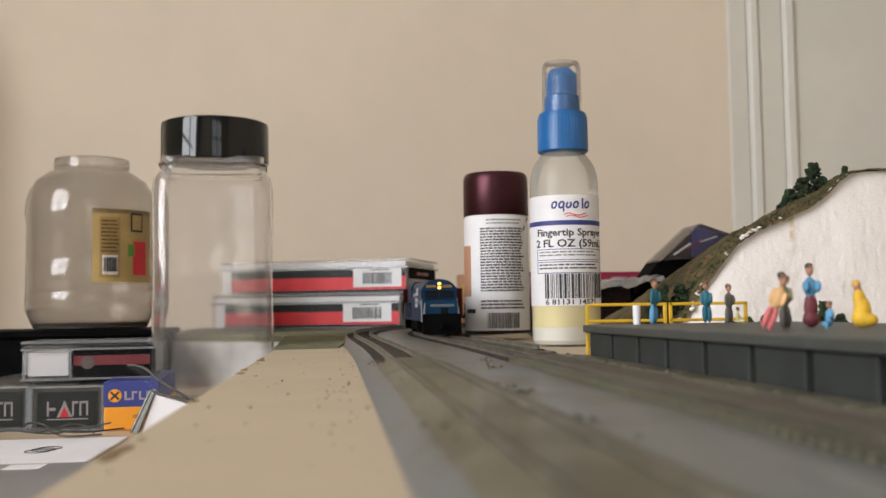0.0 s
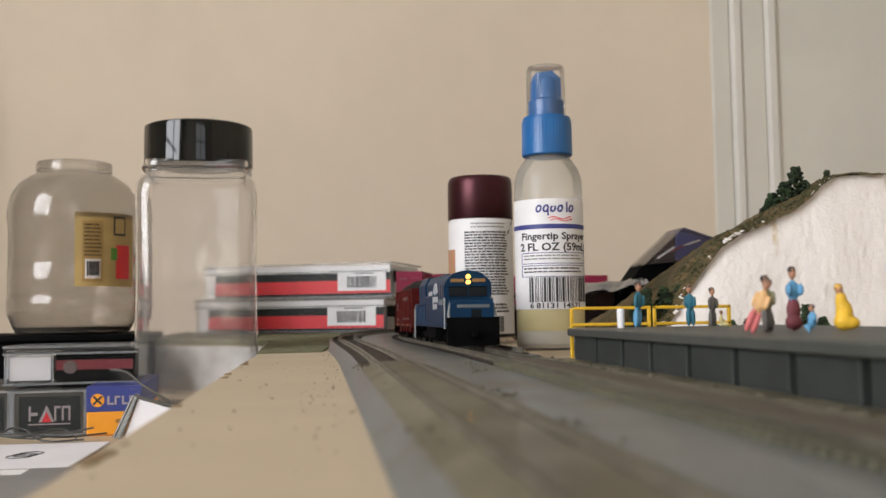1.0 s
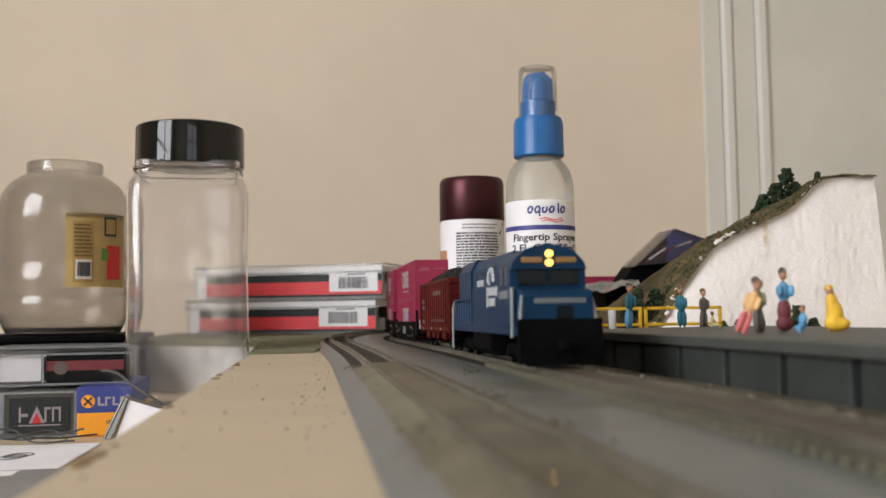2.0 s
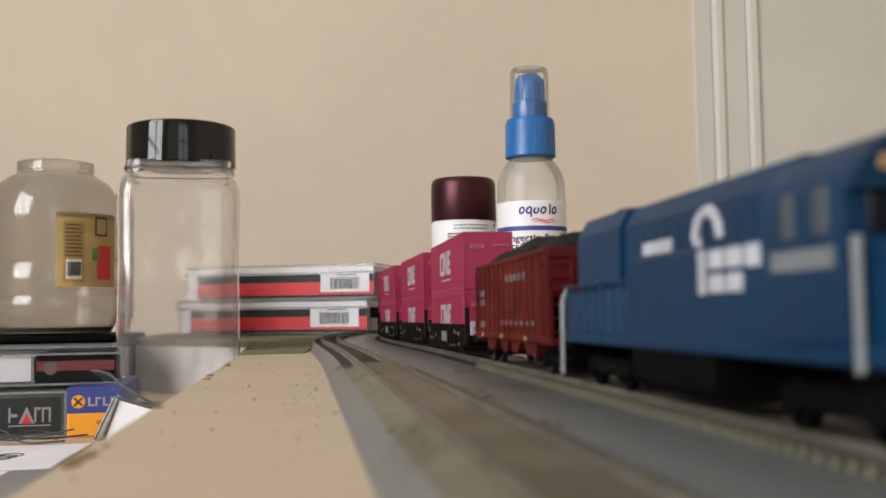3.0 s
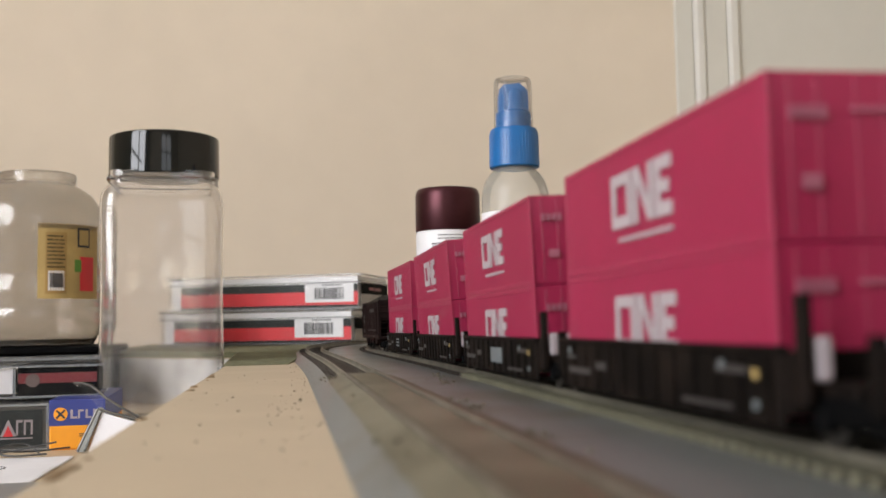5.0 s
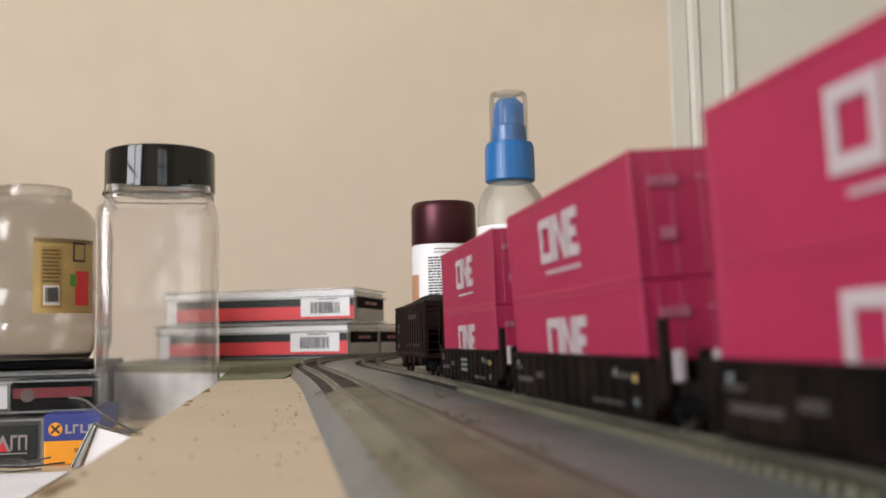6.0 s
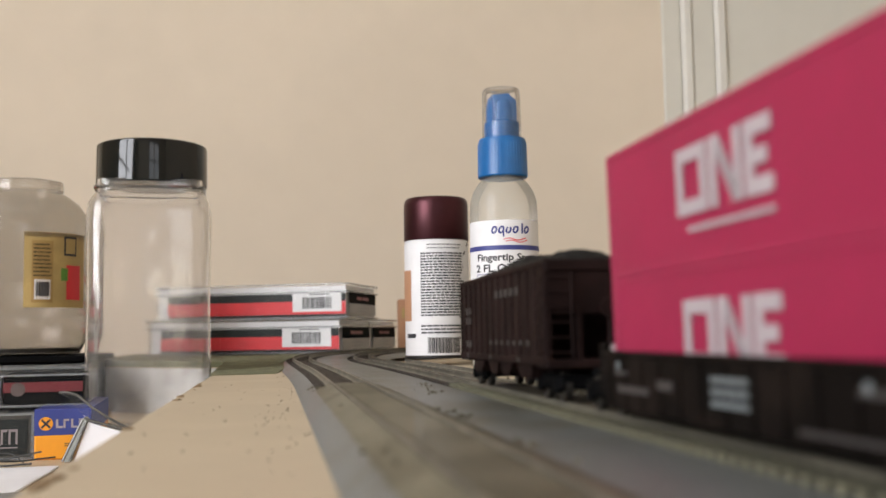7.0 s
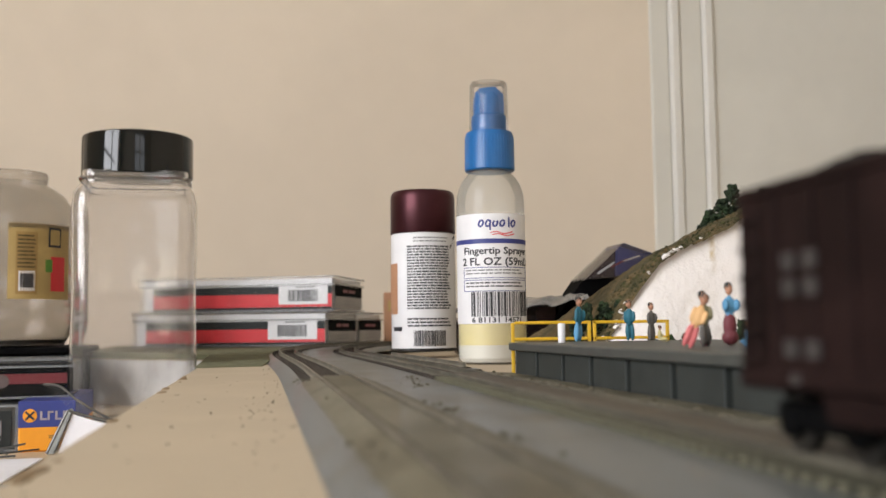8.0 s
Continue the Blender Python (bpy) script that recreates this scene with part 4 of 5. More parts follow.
def kato_box(x, y, z, turn):
    ob = thing("model_case", "smoky plastic model case with a dark grey insert card", "plastic case", "small model cases", at=at_mm(x, y, z, turn))
    part("foam_tray", boxed(-13.8, 13.8, 1.7, 90, 0.6, 18.2, bevel=0.4), M_SMOKE, ob, "grey inner tray")
    part("insert_card", boxed(-12.0, 12.0, 1.2, 1.6, 2.0, 16.4, bevel=0.1), M_GREYCARD, ob, "dark grey insert card")
    part("case_shell", boxed(-15, 15, 0, 92, 0.05, 19.2, bevel=1.2, segments=2), M_CASE, ob, "clear plastic shell")
    mark = bmesh.new()
    for x0, x1 in ((-9.4, -4.6), (2.2, 5.0), (5.6, 9.6)):
        block(mark, x0, x0 + 0.9, 0.85, 1.1, 6.4, 12.4)
        block(mark, x0, x1, 0.85, 1.1, 11.4, 12.4) if x0 > 0 else block(mark, x0 + 0.9, x1 - 0.8, 0.85, 1.1, 8.6, 9.9)
        block(mark, x1 - 0.9, x1, 0.85, 1.1, 6.4, 12.4) if x0 > 5 else None
    block(mark, -9.4, 9.6, 0.85, 1.1, 4.8, 5.3)
    bmesh.ops.scale(mark, vec=(0.86, 1, 1), verts=mark.verts)
    part("print", mark, M_WHITE, ob, "white brand mark as plain shapes")
    part("print", prism([(-4.2, 5.9), (2.0, 5.9), (-1.1, 12.8)], 0.3, "y", 0.8), M_WHITE, ob, "white triangle")
    part("print", prism([(-3.0, 5.9), (0.9, 5.9), (-1.1, 10.2)], 0.3, "y", 0.7), M_RED, ob, "red triangle")
    rims(ob, -14.6, 14.6, 0.3, 91.5, (0.6, 18.4), 0.5)
    for x in (-14.4, 14.4):
        part("rim", boxed(x - 0.8, x + 0.8, -0.2, 1.2, 1, 18), M_RIM, ob, "pale moulded plastic edge")


# two small cases side by side
kato_box(-110.5, 434, -29.95, 3)
kato_box(-141.8, 438, -29.95, 2)

amber_box = thing("cardboard_box", "small blue and amber printed cardboard box on the table", "cardboard box", at=at_mm(-85.5, 432, -29.95, 4))
part("carton", boxed(-9.5, 12, 0, 80, 0.05, 20.2, bevel=0.6), M_CARDORANGE, amber_box)
part("print", boxed(-9.6, 12.1, -0.15, 80.1, 9.8, 20.3, bevel=0.1), M_CARDBLUE, amber_box, "blue upper half")
disc = bmesh.new()
bmesh.ops.create_cone(disc, cap_ends=True, segments=28, radius1=2.7, radius2=2.7, depth=0.2, matrix=Matrix.Translation((-5.2, -0.25, 14.5)) @ Matrix.Rotation(radians(90), 4, "X"))
sign = part("print", disc, M_CARDORANGE, amber_box, "round amber mark")
for a in (45, -45):
    part("print", boxed(-2.3, 2.3, -0.1, 0.1, -0.4, 0.4, turn=Matrix.Translation((-5.2, -0.42, 14.5)) @ Matrix.Rotation(radians(a), 4, "Y")), M_INK, sign, "black cross bar")
mark = bmesh.new()
for i, w in enumerate((2.6, 2.2, 2.4, 2.2)):
    block(mark, -1.4 + i * 2.9, -1.4 + i * 2.9 + w * 0.35, -0.35, -0.16, 12.6, 16.2)
    block(mark, -1.4 + i * 2.9, -1.4 + i * 2.9 + w, -0.35, -0.16, 12.6 + (i % 2) * 2.8, 13.4 + (i % 2) * 2.8)
part("print", mark, M_WHITE, amber_box, "white brand mark as plain shapes")
part("print", word_bars(6, 1.6, 2, 2, 6.5, 51), M_INK, amber_box, "small print")

# the case lying across the small boxes
top_case = thing("model_case", "clear plastic model case with a dark red train card inside", "plastic case", at=at_mm(-133, 452, -10.2, 6))
part("case_shell", boxed(0, 53, 0, 40, 0.05, 15.5, bevel=1.0, segments=2), M_CASE, top_case)
part("lid", boxed(-1, 54, -1, 41, 13.6, 17, bevel=1.0, segments=2), M_CASE, top_case, "clear plastic lid")
part("insert_card", boxed(1.5, 18, 0.5, 38, 2.2, 12.2), M_CARD, top_case, "white end card")
part("insert_card", boxed(20, 52, 0.7, 38, 1.2, 14), M_BLACK, top_case, "black card")
part("print", boxed(20, 52, 0.3, 0.65, 6.4, 10.6), M_DKRED, top_case, "dark red band")
seal = bmesh.new()
bmesh.ops.create_cone(seal, cap_ends=True, segments=24, radius1=2.9, radius2=2.9, depth=0.2, matrix=Matrix.Translation((26, 0.2, 7.6)) @ Matrix.Rotation(radians(90), 4, "X"))
part("print", seal, M_STENCIL, top_case, "grey round seal")

rims(top_case, -0.8, 53.8, -0.8, 40.8, (0.7, 13.6, 16.6), 0.5)
for x in (0, 18.8):
    part("rim", boxed(x - 0.5, x + 0.5, -0.6, 0.8, 1, 13.4), M_RIM, top_case, "pale moulded plastic edge")
black_box = thing("storage_box", "flat black storage box under the round jar", "box", at=at_mm(-170, 640, -29.95, 3))
part("carton", boxed(-110, 55, 0, 150, 0.05, 34.5, bevel=1), M_BLACK, black_box)
part("lid", boxed(-112, 57, -2, 152, 34.6, 38.8, bevel=1), M_BLACK, black_box, "black lid with a dusty edge")

# open clear case leaning by the board
open_case = thing("open_case", "open smoky plastic case with a white card, leaning by the board", "plastic case")
part("insert_card", prism([(-77.4, -29.6), (-72.2, -14.4), (-59.0, -18.6), (-47, -23.5), (-47, -29.6)], 2.2, "y", 418.6), M_CARD, open_case, "white card")
frame_side = bmesh.new()
for a, c, r in (((-81.6, 419, -29.3), (-74.0, 419, -13.0), 0.7), ((-78.9, 418, -29.3), (-72.8, 418, -14.2), 0.45), ((-74.0, 419, -13.0), (-58.5, 419, -17.6), 0.55), ((-58.5, 419, -17.6), (-47, 419, -22.6), 0.55)):
    rod(frame_side, a, c, r, 8)
part("case_edge", frame_side, M_SMOKE, open_case, "grey moulded edge")
part("case_shell", prism([(-81.6, -29.5), (-74.0, -12.6), (-72.6, -14.0), (-78.4, -29.5)], 9, "y", 418.5), M_PALEEDGE, open_case, "clear plastic side")
lid_edge = bmesh.new()
sweep = [(-83.6, -2.6), (-80.4, -2.6), (-77.2, -3.6), (-74.4, -5.8), (-71.4, -8.6), (-67.0, -11.6), (-62.2, -14.6), (-57.2, -17.4), (-50, -21)]
for (xa, za), (xc, zc) in zip(sweep, sweep[1:]):
    rod(lid_edge, (xa, 421, za), (xc, 421, zc), 0.5, 8)
lid = part("lid", prism(sweep + [(-58, -17.6), (-73.6, -12.8), (-79, -6)], 0.7, "y", 421), M_CASE, open_case, "clear lifted lid")
part("lid_edge", lid_edge, M_SMOKE, lid, "dark curled edge")

paper = bmesh.new()
for i, (x0, x1) in enumerate(((-150, -80),)):
    block(paper, x0, x1, 336, 404, -29.8, -29.1, bevel=0.2)
sheet_ob = thing("paper_sheet", "white paper instruction sheet lying on the table", "paper", at=pose(0, 0, 0))
part("sheet", paper, M_CARD, sheet_ob)
doodle = bmesh.new()
for k in range(3):
    for i in range(20):
        a0, a1 = 2 * math.pi * i / 20, 2 * math.pi * (i + 1) / 20
        rod(doodle, (-103 + k + 4.2 * math.cos(a0), 366 + k * 4 + 4 * math.sin(a0), -29), (-103 + k + 4.2 * math.cos(a1), 366 + k * 4 + 4 * math.sin(a1), -29), 0.18, 4)
part("print", doodle, M_INK, sheet_ob, "black line drawing")
booklet = thing("booklet", "grey booklet in a plastic sleeve beside the white sheet", "booklet")
part("cover", boxed(-165, -74, 255, 334.5, -29.95, -28.7, bevel=0.3), M_GREYPLASTIC, booklet)
part("print", boxed(-101, -90, 322, 331, -28.7, -28.5), M_LABEL, booklet, "white field")

wire = thing("wire_tangle", "small tangle of thin grey wire and sprue on the table", "wire")
rngw = random.Random(9)
for k in range(4):
    cu = bpy.data.curves.new("wire", "CURVE")
    cu.dimensions, cu.bevel_depth, cu.resolution_u = "3D", 0.00035, 4
    sp = cu.splines.new("BEZIER")
    sp.bezier_points.add(5)
    for i, p in enumerate(sp.bezier_points):
        p.co = ((-150 + 12 * i + rngw.uniform(-5, 5)) * MM, (410 + rngw.uniform(-7, 12)) * MM, (-28.4 + rngw.uniform(0, 5)) * MM)
        p.handle_left_type = p.handle_right_type = "AUTO"
    ob = new("wire_strand", cu)
    cu.materials.append(M_SPRUE)
    ob.parent = wire

# leaning package behind the hill
package = thing("blister_package", "dark and blue printed package with clear window behind the hill", "package")
part("backing_card", prism([(176, 0.4), (212, 49), (246, 51), (290, 50), (290, 0.4)], 26, "y", 642), M_BLACK, package, "black card box")
part("print", prism([(236, 51.2), (237, 71), (288, 57), (288, 51.2)], 24, "y", 644), M_CARDBLUE, package, "blue printed field")
part("print", prism([(214, 49.5), (237.5, 70.5), (242, 51.2)], 20, "y", 648), M_DKSCRAP, package, "dark train picture")
part("blister", prism([(211, 48), (238.5, 72.4), (290, 55), (290, 49.5), (246, 50.6)], 34, "y", 636), M_BLISTER, package, "clear blister window")
for a, mat, note in ((0, M_LABEL, "pale printed streak"), (1, M_DKRED, "dark red printed streak"), (2, M_LABEL, "pale printed streak")):
    x, z = 222 + a * 9, 53 + a * 4.2
    part("print", prism([(x, z), (x + 12, z + 7.5 - a * 2), (x + 12.6, z + 6.6 - a * 2), (x + 1, z - 1)], 0.4, "y", 643.2), mat, package, note)
crumple = thing("plastic_wrap", "crumpled clear plastic wrap with dark edges on the layout", "plastic wrap")
wrap_bm = bmesh.new()
bmesh.ops.create_grid(wrap_bm, x_segments=20, y_segments=8, size=0.5, matrix=Matrix.Translation((166, 640, 14)) @ Matrix.Diagonal((84, 44, 1, 1)))
for v in wrap_bm.verts:
    v.co.z = 33.5 + (v.co.x - 150) * 0.1 - 0.2 * abs(v.co.y - 640) + noise.fractal((v.co.x * 0.07, v.co.y * 0.07, 4), 1, 2, 4) * 4
bmesh.ops.solidify(wrap_bm, geom=wrap_bm.faces[:], thickness=0.5)
part("wrap_sheet", wrap_bm, M_WRAP, crumple)
for x0, x1, y0, z1 in ((126, 150, 640, 24), (146, 172, 644, 30), (166, 196, 646, 33), (138, 160, 628, 13)):
    part("dark_piece", boxed(x0, x1, y0, y0 + 22, 0.3, z1, bevel=2.5), M_DKSCRAP, crumple, "dark scrap under the wrap")

# small scatter on the board
grit = bmesh.new()
rngg = random.Random(17)
for k in range(80):
    x, y = rngg.uniform(-26, 6), rngg.choice((rngg.uniform(60, 480), rngg.gauss(250, 60)))
    if k % 2:
        x = 6.5 - abs(rngg.gauss(0, 4))
    r = rngg.uniform(0.1, 0.3)
    bmesh.ops.create_icosphere(grit, subdivisions=1, radius=r, matrix=Matrix.Translation((x, min(490, max(70, y)), 0.1)) @ Matrix.Diagonal((1, rngg.uniform(0.7, 1.8), 0.5, 1)))
tagged(part("grit", grit, M_BED), "dark grit scattered along the board's edge", "grit", kind="stuff")
crumbs = bmesh.new()
for k in range(130):
    cx, cy = rngg.choice(((14, 120), (25, 122), (30, 118), (20, 150), (18, 200), (24, 240), (40, 260), (12, 272), (33, 180), (44, 292)))
    cx, cy = cx + rngg.gauss(0, 2.2), cy + rngg.gauss(0, 7)
    bmesh.ops.create_icosphere(crumbs, subdivisions=1, radius=rngg.uniform(0.15, 0.55), matrix=Matrix.Translation((cx, cy, 4.0 if cx < 32 else 3.1)) @ Matrix.Diagonal((1, rngg.uniform(0.7, 1.6), 0.7, 1)))
tagged(part("track_crumbs", crumbs, M_DUST), "brown crumbs of filler lying on the track", "crumbs", kind="stuff")
chips = bmesh.new()
for k in range(26):
    y = rngg.choice((rngg.uniform(120, 160), rngg.uniform(300, 330), rngg.uniform(380, 400), rngg.uniform(200, 480)))
    bmesh.ops.create_icosphere(chips, subdivisions=1, radius=rngg.uniform(0.8, 2.6), matrix=Matrix.Translation((-29 + rngg.uniform(0, 2), y, -0.1)) @ Matrix.Diagonal((0.6, rngg.uniform(1, 3), 0.18, 1)))
tagged(part("edge_chips", chips, M_CHIP), "brown chipped fibres along the board's edge", "chips", kind="stuff")

# ---- train ----


def bogie(parent, y, mat=None, wheels=2, base=5.5):
    ob = part("bogie", boxed(-6.6, 6.6, y - base - 2.6, y + base + 2.6, 2.2, 5.0, bevel=0.5), mat or M_BLACK, parent, "black bogie")
    for i in range(wheels):
        yy = y + (i - (wheels - 1) / 2) * 2 * base / max(1, wheels - 1)
        bm = bmesh.new()
        for x in (-4.9, 4.9):
            bmesh.ops.create_cone(bm, cap_ends=True, segments=20, radius1=2.75, radius2=2.75, depth=1.3, matrix=Matrix.Translation((x, yy, 2.76)) @ Matrix.Rotation(radians(90), 4, "Y"))
        rod(bm, (-5, yy, 2.76), (5, yy, 2.76), 0.5)
        part("wheelset", bm, M_STEEL if mat is None else M_BLACK, ob)
        for x in (-6.4, 6.4):
            part("axle_box", boxed(x - 0.7, x + 0.7, yy - 1.2, yy + 1.2, 1.6, 4.2, bevel=0.4), M_BLACK, ob)
    return ob


def well_car():
    """One well of the articulated stack car; the train's front is towards -y, and z is over the rail's top."""
    ob = thing("well_car", "dark brown double-stack well car of a model train", "freight car", "wells of the stack car")
    for x in (-8.9, 8.1):
        part("side_sill", boxed(x, x + 0.8, -40.5, 40.5, 1.6, 9.6, bevel=0.25), M_WELL, ob)
        part("top_chord", boxed(x - 0.25, x + 1.05, -40.8, 40.8, 9.0, 9.9, bevel=0.2), M_WELL, ob)
        for k in range(13):
            y = -38 + k * 76 / 12
            part("side_post", boxed(x - 0.25 if x < 0 else x + 0.8, x if x < 0 else x + 1.05, y - 0.4, y + 0.4, 1.8, 9.0), M_WELL, ob)
    part("well_floor", boxed(-8.1, 8.1, -40, 40, 1.4, 2.1), M_WELL, ob)
    for y0, y1 in ((-49, -40.5), (40.5, 49)):
        part("end_platform", boxed(-6, 6, y0, y1, 4.4, 6.4, bevel=0.3), M_WELL, ob)
        part("bulkhead", boxed(-8.4, 8.4, y0 if y0 > 0 else y1 - 0.9, y0 + 0.9 if y0 > 0 else y1, 3, 9.4, bevel=0.2), M_WELL, ob)
        yb = y0 + 2.8 if y0 > 0 else y1 - 2.8
        for x in (-8.4, 7.2):
            part("corner_post", boxed(x, x + 1.2, yb - 0.9, yb + 0.9, 4, 15.0 if y0 < 0 else 11, bevel=0.2), M_WELL, ob)
        part("hose_box", boxed(-6.9, -5.1, yb - 0.9, yb + 0.9, 6.4, 10.8, bevel=0.4), M_WHITE, ob, "white hose box")
    bogie(ob, 49.4)
    for y, z, mat, note in ((-36.2, 6.4, M_TAN, "small yellow reflector"), (-36.2, 3.2, M_PALE, "small white plate"), (-28, 7.2, M_PALE, "small white plate"), (33, 7.4, M_PALE, "small white plate")):
        part("print", boxed(-9.34, -9.18, y, y + 1.1, z, z + 1.0), mat, ob, note)
    for y0, y1, z0, z1 in ((30, 35, 6.6, 7.2), (22, 34, 4.2, 5.2), (14, 19, 5.2, 6.4), (-30, -16, 2.8, 3.4), (-34, -26, 6.8, 7.6)):
        part("print", boxed(-9.3, -9.16, y0, y1, z0, z1), M_FAINT, ob, "small pale stencil bars")
    return ob


CL, CW, CH = 76.2, 15.24, 18.1


def container():
    ob = thing("shipping_container", "magenta shipping container stacked on the model train", "container", "stacked containers")
    part("box_shell", boxed(-CW / 2, CW / 2, -CL / 2, CL / 2, 0.05, CH - 0.05, bevel=0.18), M_PINK, ob)
    for x in (-CW / 2, CW / 2):
        part("top_rail", boxed(x - 0.15, x + 0.15, -CL / 2 + 1, CL / 2 - 1, CH - 1.0, CH - 0.02, bevel=0.06), M_PINK, ob)
        part("bottom_rail", boxed(x - 0.15, x + 0.15, -CL / 2 + 1, CL / 2 - 1, 0.06, 1.1, bevel=0.06), M_PINK, ob)
        for y in (-CL / 2 + 0.6, CL / 2 - 0.6):
            part("corner_post", boxed(x - 0.2, x + 0.2, y - 0.8, y + 0.8, 0.06, CH - 0.02, bevel=0.06), M_PINK, ob)
    ribs = bmesh.new()
    y = -CL / 2 + 2.5
    while y < CL / 2 - 2.5:
        for x in (-CW / 2, CW / 2):
            block(ribs, x - 0.06, x + 0.06, y, y + 0.6, 1.2, CH - 1.1)
        y += 1.25
    part("corrugation", ribs, M_PINK, ob, kind="stuff")
    doors = bmesh.new()
    for x in (-5.4, -2.2, 2.2, 5.4):
        rod(doors, (x, -CL / 2 - 0.02, 0.8), (x, -CL / 2 - 0.02, CH - 0.8), 0.1, 5)
    part("lock_bar", doors, M_PINK, ob)

    def brand(sign):
        """The white side mark: a ring, a slanted slab and a notched slab over a thin bar."""
        bm = bmesh.new()
        x0, x1 = (-CW / 2 - 0.32, -CW / 2 - 0.1) if sign < 0 else (CW / 2 + 0.1, CW / 2 + 0.32)
        run = 1 if sign < 0 else -1

        def bar(a, b, lo, hi):
            block(bm, x0, x1, min(run * a, run * b), max(run * a, run * b), lo, hi)

        top = CH - 4.0
        bar(12.4, 10.6, top - 8, top), bar(5.6, 3.8, top - 8, top), bar(10.6, 5.6, top - 1.7, top), bar(10.6, 5.6, top - 8, top - 6.3)
        bar(3.0, 1.3, top - 8, top), bar(-3.2, -4.9, top - 8, top)
        for k in range(6):
            bar(1.3 - k * 0.75, 0.2 - k * 0.75, top - 2.4 - k * 1.1, top - k * 1.1)
        bar(-5.7, -7.6, top - 8, top), bar(-7.6, -11.6, top - 1.8, top), bar(-7.6, -10.6, top - 4.9, top - 3.2), bar(-7.6, -11.6, top - 8, top - 6.2)
        for k in range(11):
            bar(9.6 - k * 1.95, 8.2 - k * 1.95 - (k % 3) * 0.15, top - 10.1, top - 9.5)
        return bm

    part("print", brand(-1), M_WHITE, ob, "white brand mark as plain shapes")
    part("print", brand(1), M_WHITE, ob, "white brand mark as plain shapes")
    end = bmesh.new()
    for k in range(4):
        block(end, -5.6 + k * 1.15, -4.8 + k * 1.15, -CL / 2 - 0.45, -CL / 2 - 0.3, CH - 5.2, CH - 3.8)
    block(end, -4.4, -2.2, -CL / 2 - 0.45, -CL / 2 - 0.3, CH - 12.6, CH - 11)
    for k in range(5):
        block(end, 1.4 + k * 1.1, 2.2 + k * 1.1, -CL / 2 - 0.45, -CL / 2 - 0.3, CH - 4.4, CH - 3.9)
    part("print", end, M_ENDMARK, ob, "small pale end marks")
    return ob


